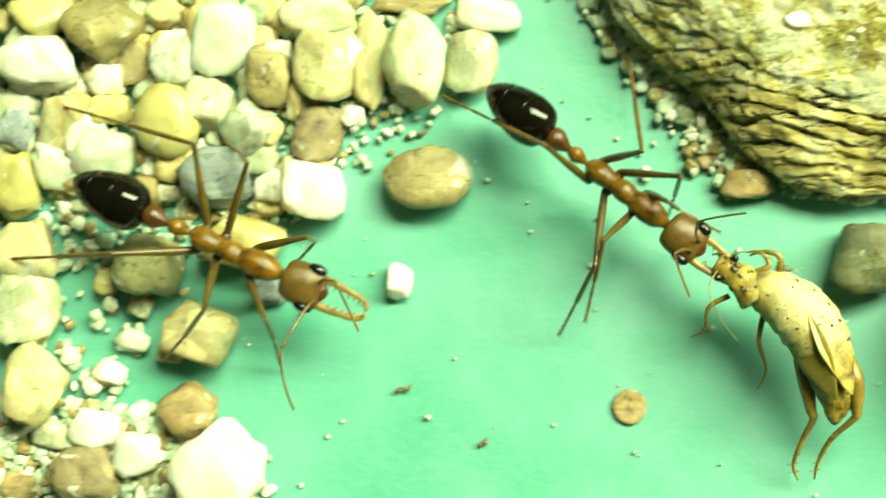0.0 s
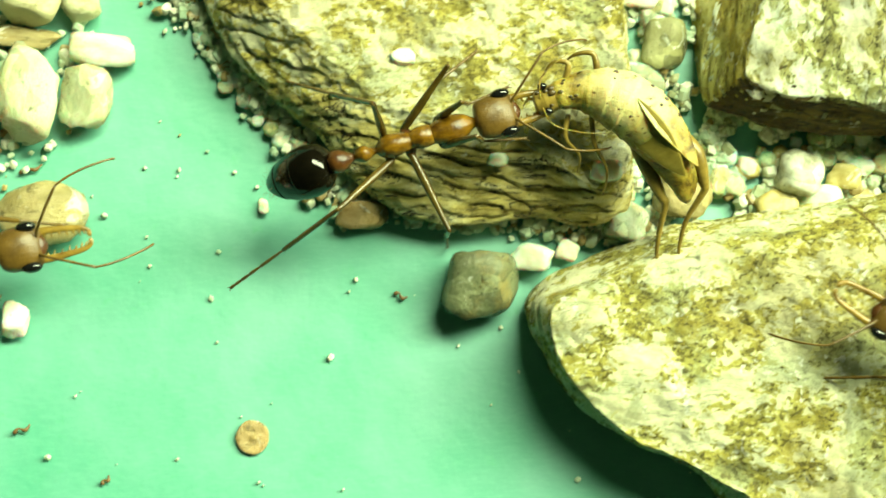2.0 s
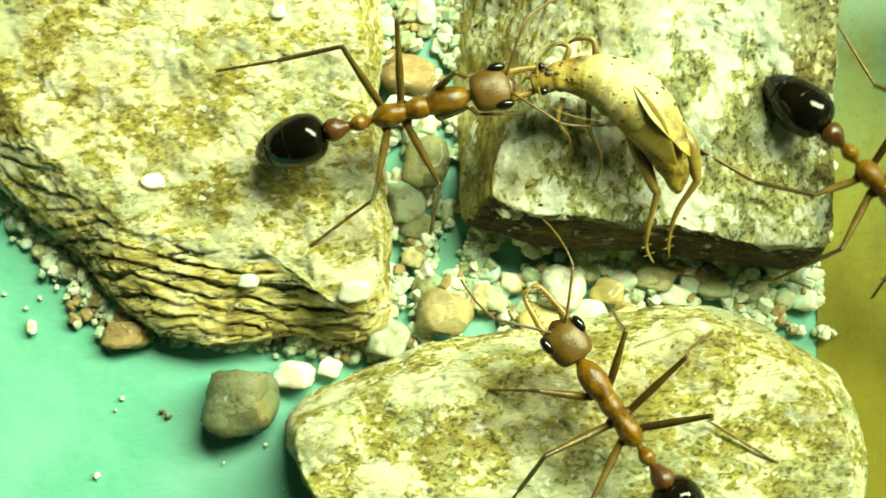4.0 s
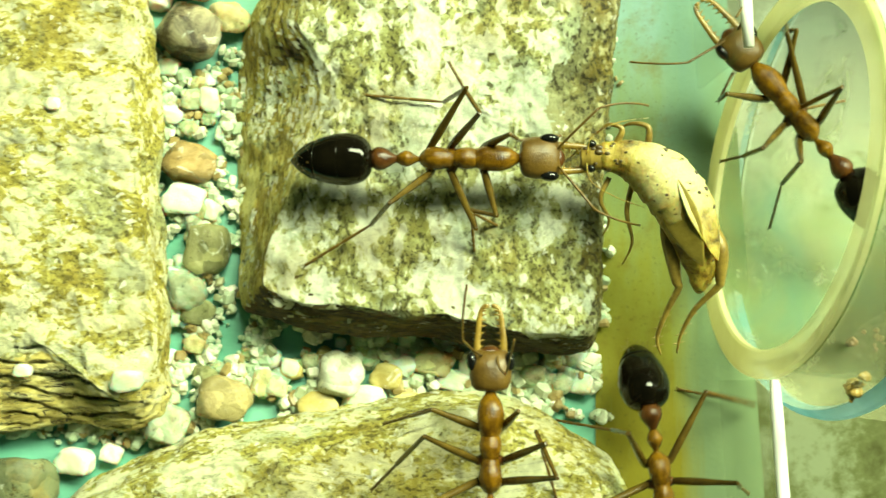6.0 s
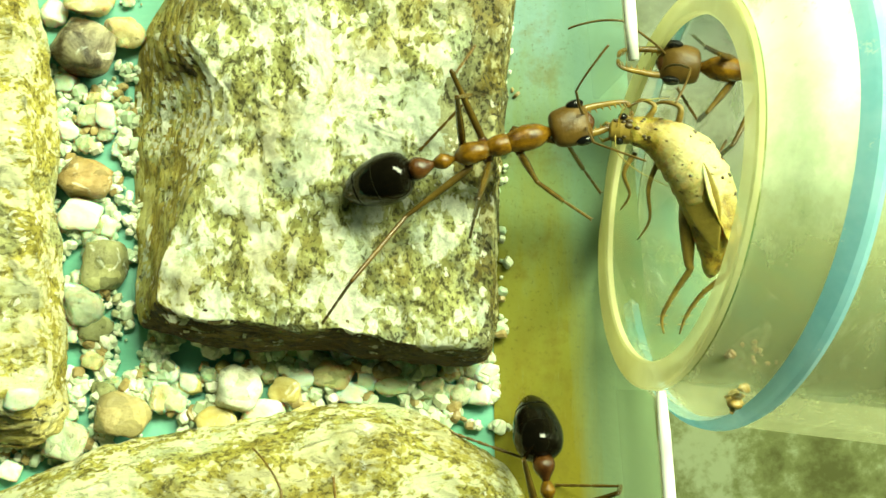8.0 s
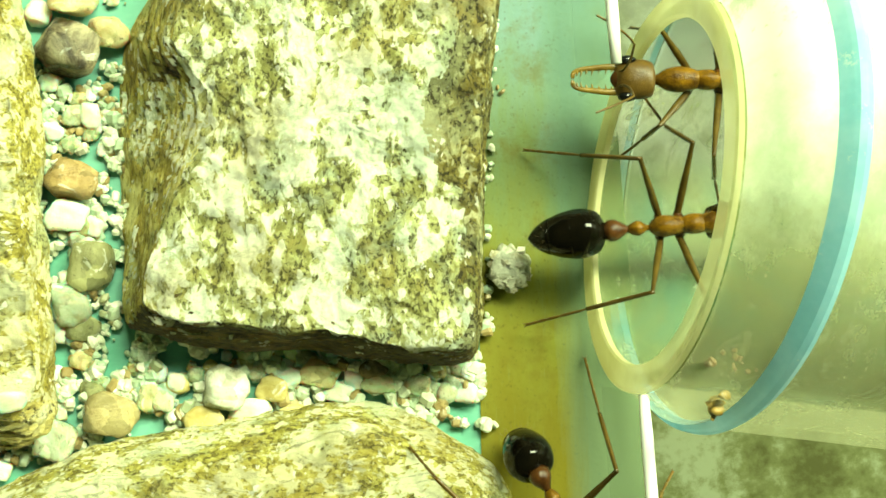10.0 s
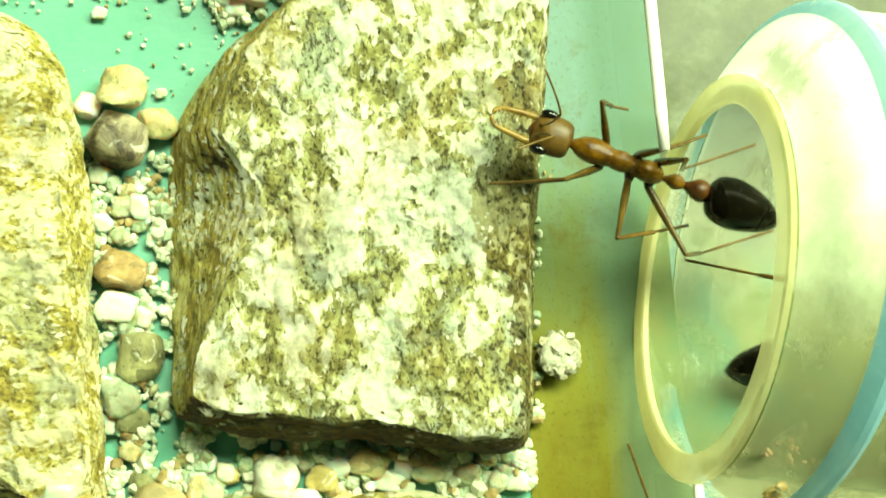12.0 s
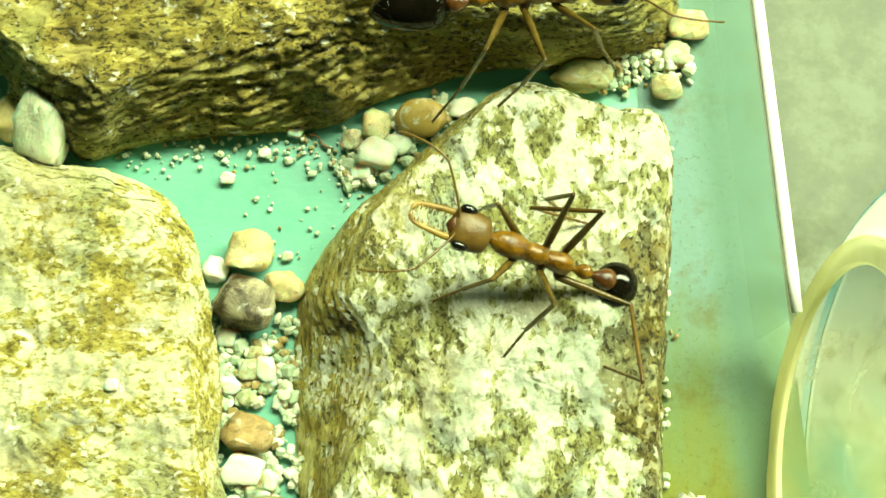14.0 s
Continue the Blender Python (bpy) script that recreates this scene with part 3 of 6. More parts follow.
def build_tube():
    """A clear tube let into a wider sleeve; both ends are cut at a slant."""
    root = tagged(new("plastic_tube"), "cloudy clear plastic tube with cream rim and blue edge", "tube")
    root.matrix_world = at_mm(76.7, 21.5, 12.9, 0, 0, -7.5)
    n, la, lb = 120, 0.20, 0.265
    bx, by, bz, br = 3.6, 1.4, 0.9, 16.0
    bm = bmesh.new()
    loft(bm, [hoop(0.05, 0, 0, 12.75, la, n), hoop(-0.05, 0, 0, 12.6, la, n), hoop(-0.05, 0, 0, 11.1, la, n), hoop(0.05, 0, 0, 10.95, la, n), hoop(0.4, 0, 0, 10.95, la, n), hoop(0.4, 0, 0, 12.75, la, n)], True)
    part("cut_rim", bm, M_RIM, root, "cream cut rim of the tube", smooth=False)
    bm = bmesh.new()
    loft(bm, [hoop(0.4, 0, 0, 11.5, la, n), hoop(60, 0, 0, 11.5, 0, n), hoop(60, 0, 0, 12.1, 0, n), hoop(0.4, 0, 0, 12.1, la, n)], True)
    ob = part("inner_tube", bm, M_TUBE_IN, root, "cloudy clear inner tube")
    ob.visible_shadow = False
    # the collar widens from the rim to a broad blue cut edge
    mx, my, mz, mr, lm = bx * 0.86, by * 0.86, bz * 0.86, 15.45, 0.256
    bm = bmesh.new()
    loft(bm, [hoop(0.5, 0, 0, 12.75, la, n), hoop(mx, my, mz, mr, lm, n), hoop(mx + 0.5, my, mz, mr - 0.3, lm, n), hoop(0.9, 0, 0, 12.6, la, n)], True)
    ob = part("flange", bm, M_TUBE, root, "cloudy clear flared collar")
    ob.visible_shadow = False
    bm = bmesh.new()
    loft(bm, [hoop(mx, my, mz, mr, lm, n), hoop(bx - 0.1, by, bz, br - 0.1, lb, n), hoop(bx + 0.1, by, bz, br + 0.1, lb, n), hoop(bx + 0.5, by, bz, br + 0.15, lb, n), hoop(bx + 0.9, by, bz, br - 0.1, lb, n), hoop(bx + 0.7, by, bz, br - 0.5, lb, n), hoop(mx + 0.5, my, mz, mr - 0.3, lm, n)], True)
    part("flange_edge", bm, M_BLUE, root, "pale blue cut edge of the collar", smooth=False)
    # a crumbly lump sticks in the collar
    rng = random.Random(31)
    lump = bmesh.new()
    for k in range(14):
        a = radians(rng.gauss(160, 2.2))
        r = mr - 0.5 + rng.gauss(0, 0.35)
        w = rng.uniform(0.18, 0.42)
        ball(lump, (mx + lm * r * math.sin(a) - 0.2, my + r * math.cos(a), mz + r * math.sin(a) + 0.15), w, w * 0.8, w * 0.6, 2)
    for v in lump.verts:
        v.co += 0.22 * noise.noise_vector(v.co * 2.4)
    part("lump", lump, M_STONE["ochre"], root, "ochre crumbly lump stuck in the collar")
    bm = bmesh.new()
    loft(bm, [hoop(bx + 0.9, by, bz, br - 0.3, lb, n), hoop(60, by, bz, br - 0.3, 0, n), hoop(60, by, bz, br - 0.9, 0, n), hoop(bx + 0.9, by, bz, br - 0.9, lb, n)], True)
    ob = part("sleeve", bm, M_TUBE, root, "cloudy clear outer sleeve")
    ob.visible_shadow = False
    return root


# ---------------------------------------------------------------- rocks
ROCK_TREES = []


def closed_line(points, count):
    """count points, evenly by length, on the smooth closed line through points."""
    n = len(points)
    fine = []
    for i in range(n):
        p = [points[(i + k - 1) % n] for k in range(4)]
        for k in range(8):
            u = k / 8
            fine.append(tuple(0.5 * (2 * b + (c - a) * u + (2 * a - 5 * b + 4 * c - d) * u * u + (3 * b - a - 3 * c + d) * u ** 3) for a, b, c, d in zip(*p)))
    arr = np.array(fine + fine[:1])
    run = np.concatenate([[0], np.cumsum(np.hypot(*np.diff(arr[:, :2], axis=0).T))])
    at = np.linspace(0, run[-1], count, endpoint=False)
    return [tuple(np.interp(s, run, arr[:, k]) for k in range(arr.shape[1])) for s in at]


def rock(name, label, outline, height, material, seed, ledge=0.35, ledge_freq=1.6, rough=0.5, dome=0.6, around=420, curve=1.0, terraces=0, under=0.0, faces=None):
    """A rough slab: outline rows of x, y and how far the side leans in at the top."""
    line = closed_line(outline, around)
    cx, cy = sum(p[0] for p in line) / around, sum(p[1] for p in line) / around
    n_side, n_top = (84 if terraces else 40), 62
    off = Vector((seed * 13.7, seed * 5.1, seed * 3.3))
    bm = bmesh.new()
    rings = []
    for r in range(n_side + n_top + 1):
        ring = []
        for i, (x, y, lean) in enumerate(line):
            dx, dy = cx - x, cy - y
            d = math.hypot(dx, dy)
            ux, uy = dx / d, dy / d
            hh = height * (1 + 0.12 * noise.noise(Vector((x, y, 0)) * 0.07 + off))
            hc = height * (1 + 0.12 * noise.noise(Vector((cx, cy, 0)) * 0.07 + off))
            if r <= n_side:
                s = r / n_side
                z = hh * (1 - (1 - s) ** 1.15)
                inn = lean * s ** curve + under * (0.3 + 0.7 * max(0.0, uy)) * max(0.0, 1 - s / 0.35) ** 1.5
                if terraces:
                    # an undercut foot, then broad plates that step up gently
                    foot = 0.22
                    if s < foot:
                        z, inn = hh * 0.40 * s / foot, 1.1 * (1 - s / foot) ** 2
                    else:
                        u = (s - foot) / (1 - foot)
                        z, inn = hh * (0.40 + 0.60 * u ** 0.75), lean * u
                        # beds crop out as thin tilted plates, with cracks between them
                        bx, by = x + ux * inn, y + uy * inn
                        bed = by + 0.16 * bx + 1.0 * noise.noise(Vector((bx * 0.16, by * 0.16, 4.0)) + off) + 0.42 * noise.noise(Vector((bx * 0.5, by * 0.5, 8.0)) + off) + 0.15 * noise.noise(Vector((bx * 1.6, by * 1.6, 2.0)) + off)
                        bed *= terraces
                        lo = math.floor(bed)
                        f = bed - lo
                        mask = min(1.0, max(0.0, 0.30 + 2.6 * noise.noise(Vector((bx * 0.26, by * 0.10, lo * 3.1)) + off)))
                        fade = min(1.0, lean / 3.5) * min(1.0, 5 * (1 - u)) * min(1.0, 6 * u) * (0.45 + 0.55 * min(1.0, max(0.0, (bx - 9) / 10)))
                        z += fade * (-0.26 * (f - 0.5) - 0.70 * mask * max(0.0, 1 - min(f, 1 - f) / 0.10))
                layer = (z + 0.7 * noise.noise(Vector((x * 0.10, y * 0.10, 0)) + off)) * ledge_freq
                saw = (layer - math.floor(layer))
                inn += ledge * (saw - 0.5) * min(1.0, 4 * s, 6 * (1 - s) + 0.2) * (0.5 + abs(noise.noise(Vector((x * 0.35, y * 0.35, math.floor(layer) * 2.7)) + off)) * 2.2)
            else:
                u = (r - n_side) / n_top
                z = hh + (hc - hh) * u + dome * (1 - (1 - u) ** 2)
                inn = lean + (d - lean) * u ** 1.15
            p = Vector((x + ux * inn, y + uy * inn, z))
            amp = rough * (0.35 if r < 3 else 1.0)
            q = p * 0.28 + off
            chip = noise.voronoi(p * 0.75 + off)[0]
            p.z += rough * 0.6 * (chip[1] - chip[0] - 0.35) * (1.0 if r > n_side - 4 else 0.3)
            disp = noise.noise_vector(q) * 0.7 + noise.noise_vector(q * 2.6) * 0.36 + noise.noise_vector(q * 6.5) * 0.19 + noise.noise_vector(q * 15) * 0.09
            flake = noise.noise(Vector((p.x * 0.30 + p.y * 0.10, p.y * 0.42, 1.0)) + off)
            stepped = math.floor(flake * 5) / 5 + 0.5 * (flake * 5 - math.floor(flake * 5)) / 5
            p += disp * amp + Vector((0, 0, stepped * 0.9 * rough * (1.0 if r > n_side else 0.25)))
            p.z = max(p.z, -0.25) if r else -0.3
            ring.append(bm.verts.new(p))
        rings.append(ring)
    for a, b in zip(rings, rings[1:]):
        for k in range(around):
            bm.faces.new((a[k], a[(k + 1) % around], b[(k + 1) % around], b[k]))
    tip = bm.verts.new((cx, cy, sum(v.co.z for v in rings[-2]) / around))
    for k in range(around):
        bm.faces.new((rings[-1][k], rings[-1][(k + 1) % around], tip))
    bmesh.ops.remove_doubles(bm, verts=bm.verts, dist=0.02)
    bmesh.ops.recalc_face_normals(bm, faces=bm.faces)
    from_tree = mathutils_bvh(bm)
    ROCK_TREES.append(from_tree)
    ob = part(name, bm, material)
    if faces:
        # weathered broken sides have own skins; the front's brown has shade painted in
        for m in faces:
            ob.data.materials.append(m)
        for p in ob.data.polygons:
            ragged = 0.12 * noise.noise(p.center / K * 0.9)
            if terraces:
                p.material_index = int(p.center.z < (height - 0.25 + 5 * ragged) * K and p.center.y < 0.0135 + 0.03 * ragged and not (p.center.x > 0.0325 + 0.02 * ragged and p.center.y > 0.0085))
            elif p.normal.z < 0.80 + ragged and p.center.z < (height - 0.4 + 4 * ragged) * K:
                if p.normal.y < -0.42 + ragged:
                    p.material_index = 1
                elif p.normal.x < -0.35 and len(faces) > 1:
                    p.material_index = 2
            # a ragged strip towards +x is a darker olive brown
            if len(faces) > 2 and not p.material_index:
                q = p.center / K
                if q.x > 64.6 + 2.6 * noise.noise(q * 0.22) + 1.2 * noise.noise(q * 0.9) + 0.5 * noise.noise(q * 2.5) + 0.35 * max(0.0, q.y - 31):
                    p.material_index = 3
    return tagged(ob, label, "rock", "flat rocks on the board")


def mathutils_bvh(bm):
    from mathutils.bvhtree import BVHTree
    return BVHTree.FromBMesh(bm)


def ground(x, y):
    """The height of what an ant stands on at a place."""
    z = 0.0
    for tree in ROCK_TREES:
        hit = tree.ray_cast(Vector((x, y, 60)), Vector((0, 0, -1)))[0]
        if hit is not None:
            z = max(z, hit.z)
    if x > 74.0 and 10 < y < 33:
        z = max(z, 12.9 - math.sqrt(max(0.0, 11.4 ** 2 - (y - 21.5 + 0.13 * (x - 76.7)) ** 2)))
    elif x > 68.5:
        z = max(z, 0.1)
    if x < 3 and z == 0.0:
        z = 0.9 if x < -8 else 0.2
    return z


def build_rocks():
    rock("rock", "yellow brown layered schist slab with split lower ledges", [
        (35.3, 5.2, 3.2), (37.0, 8.5, 1.4), (36.6, 16.7, 1.0), (36.1, 22.6, 1.0), (36.2, 27.0, 1.2), (35.0, 34.5, 1.6), (33.7, 39.0, 2.2), (30.0, 42.1, 2.2),
        (24.1, 43.8, 2.2), (19.0, 45.0, 2.2), (12.6, 43.0, 2.6), (8.4, 36.0, 2.8), (6.9, 26.0, 2.8), (7.4, 22.3, 3.3), (9.6, 16.5, 3.9), (13.0, 13.2, 4.2),
        (16.8, 9.7, 4.6), (19.3, 7.0, 5.4), (23.5, 5.3, 6.5), (27.0, 5.1, 6.5), (30.5, 5.8, 6.0)], 5.2, M_ROCK_A, 1, 0.12, 1.7, 0.5, 0.5, around=620, terraces=0.95, faces=(M_SPLIT_A,))
    rock("rock", "pale cream yellow speckled stone slab with rounded edges", [
        (30.0, 0.4, 1.6), (31.3, -3.5, 0.5), (33.5, -6.5, 0.3), (37.0, -9.0, 0.3), (41.0, -10.8, 0.4), (45.0, -15.0, 2.0), (52.0, -19.0, 2.0), (60.0, -18.0, 2.0),
        (66.0, -13.0, 2.0), (69.0, -6.0, 2.0), (69.0, 0.0, 2.2), (67.5, 3.2, 2.5), (64.0, 5.9, 2.5), (60.0, 7.8, 2.5), (57.0, 8.3, 2.5), (51.0, 7.5, 3.0),
        (44.5, 6.4, 3.0), (39.0, 5.2, 3.0), (34.2, 3.2, 3.0)], 6.0, M_ROCK_B, 2, 0.3, 1.0, 0.45, 0.6, curve=1.6, under=0.8)
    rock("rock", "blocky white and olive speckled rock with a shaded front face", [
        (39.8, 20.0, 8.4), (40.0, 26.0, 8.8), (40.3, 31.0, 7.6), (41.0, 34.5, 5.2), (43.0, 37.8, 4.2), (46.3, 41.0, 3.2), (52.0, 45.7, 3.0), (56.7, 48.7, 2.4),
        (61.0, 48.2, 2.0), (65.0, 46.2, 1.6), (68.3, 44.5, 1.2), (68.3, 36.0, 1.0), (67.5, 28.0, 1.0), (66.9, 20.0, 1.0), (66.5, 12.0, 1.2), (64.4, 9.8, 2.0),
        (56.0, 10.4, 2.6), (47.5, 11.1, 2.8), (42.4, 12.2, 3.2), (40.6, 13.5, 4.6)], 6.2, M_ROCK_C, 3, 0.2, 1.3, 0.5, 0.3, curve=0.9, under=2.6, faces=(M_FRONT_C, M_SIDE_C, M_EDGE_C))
    rock("rock", "long brown layered rock with a dark shaded front", [
        (25.2, 43.8, 5.8), (28.0, 44.4, 7.0), (32.0, 45.0, 7.0), (38.3, 45.1, 6.6), (44.5, 45.6, 6.6), (48.3, 47.4, 6.0), (56.0, 49.6, 5.8), (60.0, 49.5, 5.2), (67.5, 50.4, 4.0),
        (69.5, 55.0, 2.0), (69.0, 66.0, 2.0), (40.0, 70.0, 2.0), (18.0, 68.0, 2.0), (15.0, 60.0, 2.0), (18.0, 53.0, 2.5), (20.4, 48.9, 3.5), (22.8, 46.2, 5.0)], 7.4, M_ROCK_D, 4, 0.8, 1.7, 0.75, 0.9, curve=1.35, under=0.7)


# ---------------------------------------------------------------- pebbles and grains
STONE_WORDS = {
    "white": "smooth chalk white quartz pebble on the board", "pale": "pale translucent greenish pebble on the board", "beige": "cream beige angular pebble on the board",
    "yellow": "pale yellow rounded pebble on the board", "ochre": "smooth orange ochre pebble beside the rocks", "tan": "tan brown rounded pebble on the board",
    "brown": "mottled brown rough pebble on the board", "peach": "orange pink grainy pebble on the board", "olive": "olive brown glassy pebble on the board",
    "grey": "light grey mottled pebble among grains", "slate": "smooth blue grey slate pebble", "stone": "dark olive grey angular stone on the board",
    "dark": "dark speckled stone with a white patch", "speckled": "rough white stone with brown specks",
}
STONE_DATA = {}


def stone_mesh(variant):
    """A faceted, worn pebble of unit size, cut by random planes."""
    rng = random.Random(100 + variant)
    planes = []
    spin = Euler((rng.uniform(-0.3, 0.3), rng.uniform(-0.3, 0.3), rng.uniform(0, 1.6))).to_matrix()
    for axis in ((1, 0, 0), (-1, 0, 0), (0, 1, 0), (0, -1, 0), (0, 0, 1), (0, 0, -1)):
        lean = Vector([a + rng.uniform(-0.28, 0.28) for a in axis]).normalized()
        planes.append((spin @ lean, rng.uniform(0.66, 0.80)))
    for k in range(4):
        v = Vector((rng.gauss(0, 1), rng.gauss(0, 1), rng.gauss(0, 0.8))).normalized()
        planes.append((v, rng.uniform(0.70, 0.92)))
    if variant >= 20:
        planes = [(Vector((0, 0, 1)), 0.8), (Vector((0, 0, -1)), 0.8)]
    bm = bmesh.new()
    bmesh.ops.create_icosphere(bm, subdivisions=3, radius=1.0)
    soft = rng.choice((36, 60, 90, 140)) if variant < 20 else 8
    for v in bm.verts:
        d = v.co.normalized()
        s = 1.0
        for n, w in planes:
            c = d.dot(n)
            if c > 0:
                s += (c / w) ** soft
        r = s ** (-1 / soft) * (1.22 if variant < 20 else 1.0)
        r *= 1 + 0.11 * noise.noise(d * 1.9 + Vector((variant * 7.1, 0, 0))) + 0.05 * noise.noise(d * 4.0 + Vector((0, 0, variant * 5.7))) * (variant < 20) + 0.06 * noise.noise(d * 7.0 + Vector((0, variant * 3.3, 0)))
        v.co = d * r
    return bm


def stone(x, y, w, h, colour, z=None, smooth=False):
    rng = random.Random(int(x * 131 + y * 977))
    variant = rng.randrange(12) if not smooth else 20 + rng.randrange(2)
    key = (variant, colour)
    if key not in STONE_DATA:
        ob = part("pebble", stone_mesh(variant), M_STONE[colour])
        STONE_DATA[key] = ob.data
    else:
        ob = new("pebble", STONE_DATA[key])
    tall = 0.40 * min(w, h) * rng.uniform(0.85, 1.1)
    # the mesh is one millimetre in radius, so scale by half the size
    ob.matrix_world = Matrix.LocRotScale(Vector((x, y, (tall * 0.9 if z is None else z))) * K, Euler((rng.uniform(-0.2, 0.2), rng.uniform(-0.2, 0.2), 0)), Vector((w * 0.52, h * 0.52, tall)))
    return tagged(ob, STONE_WORDS[colour], "pebble", "pebbles")


def mat_rubble():
    """Mixed pebbles: each has its own tone, mottled."""
    a = Mat("mixed_pebbles", 0.3, 0.5)
    c = a.ramp(a.island(), (0.0, (0.36, 0.27, 0.10)), (0.2, (0.56, 0.46, 0.18)), (0.4, (0.56, 0.52, 0.29)), (0.6, (0.38, 0.42, 0.26)), (0.8, (0.60, 0.61, 0.44)), (1.0, (0.78, 0.77, 0.65)))
    c = a.mix(a.ramp(a.noise(0.9, 8, 0.72), (0.36, (0.7, 0.7, 0.7)), (0.5, (0, 0, 0))), c, (0.24, 0.19, 0.07))
    a.colour(c).bump(a.noise(1.1, 9, 0.74), 0.36, 0.7)
    return a.m


def rubble(name, label, spots):
    """Many pebbles as one mesh, from rows of x, y and size."""
    shapes = []
    for k in range(8):
        bm = stone_mesh(k)
        bm.verts.ensure_lookup_table()
        shapes.append((np.array([v.co for v in bm.verts]), np.array([[v.index for v in f.verts] for f in bm.faces])))
        bm.free()
    verts, polys, start = [], [], 0
    for k, (x, y, w, h) in enumerate(spots):
        co, tri = shapes[k % 8]
        tall = 0.42 * min(w, h)
        verts.append((co * (w * 0.52, h * 0.52, tall) + (x, y, tall * 0.85)) * K)
        polys.append(tri + start)
        start += len(co)
    me = bpy.data.meshes.new(name)
    me.from_pydata(np.concatenate(verts).tolist(), [], np.concatenate(polys).tolist())
    me.materials.append(M_RUBBLE)
    me.polygons.foreach_set("use_smooth", [True] * len(me.polygons))
    return tagged(new(name, me), label, "pebbles", kind="stuff")


M_RUBBLE = mat_rubble()


def grains(name, label, count, region, size, seed, pile=0.0, material=None):
    """Loose sand as one mesh; region(rng) gives a place or None."""
    rng = random.Random(seed)
    base = bmesh.new()
    bmesh.ops.create_cube(base, size=1.5)
    bmesh.ops.bevel(base, geom=list(base.edges), offset=0.32, segments=1, affect="EDGES")
    dirs = [v.co.copy() for v in base.verts]
    faces = [[v.index for v in f.verts] for f in base.faces]
    base.free()
    verts, polys = [], []
    made = 0
    while made < count:
        spot = region(rng)
        if spot is None:
            continue
        x, y, up = spot
        r = rng.uniform(*size) * rng.choice((0.7, 1.0, 1.0, 1.3))
        sx, sy, sz = (r * rng.uniform(0.7, 1.25) for _ in range(3))
        turn = Euler((rng.uniform(0, 6), rng.uniform(0, 6), rng.uniform(0, 6))).to_matrix()
        c = Vector((x, y, up + 0.55 * r + rng.uniform(0, pile)))
        start = len(verts)
        cut = Vector((rng.gauss(0, 1), rng.gauss(0, 1), rng.gauss(0, 1))).normalized()
        shear = rng.uniform(-0.35, 0.35), rng.uniform(-0.35, 0.35)
        for d in dirs:
            d = Vector((d.x + shear[0] * d.y, d.y + shear[1] * d.z, d.z))
            k = 1 + rng.uniform(-0.09, 0.07) - 0.30 * max(0.0, d.dot(cut)) ** 2
            verts.append((c + turn @ Vector((d.x * sx * k, d.y * sy * k, d.z * sz * k))) * K)
        polys += [[start + i for i in f] for f in faces]
        made += 1
    me = bpy.data.meshes.new(name)
    me.from_pydata(verts, [], polys)
    me.materials.append(material or M_GRAINS)
    return tagged(new(name, me), label, "sand", kind="stuff")


def strip(x0, y0, x1, y1, wide):
    """Places along a line, thinning out sideways."""
    def spot(rng):
        u = rng.random()
        d = rng.gauss(0, wide)
        n = math.hypot(x1 - x0, y1 - y0)
        return x0 + (x1 - x0) * u - (y1 - y0) / n * d, y0 + (y1 - y0) * u + (x1 - x0) / n * d, 0.0
    return spot


def patch(x0, x1, y0, y1, clump=0.0, freq=0.3):
    def spot(rng):
        x, y = rng.uniform(x0, x1), rng.uniform(y0, y1)
        if clump and noise.noise(Vector((x * freq, y * freq, 9.0))) < clump - 0.3 + rng.uniform(0, 0.2):
            return None
        return x, y, 0.0
    return spot


def gravel_bed(rng):
    x, y = rng.uniform(-34, 1), rng.uniform(-24, 24)
    edge = -6 + 0.9 * max(0, y - 6) if y > 6 else (-10 if y > 2 else -18 - 0.25 * (2 - y))
    if y < -14:
        edge = -12
    if x > edge + rng.gauss(0, 1.0):
        return None
    if -11 < y < -2 and rng.random() < 0.75:
        return None
    return x, y, 0.0


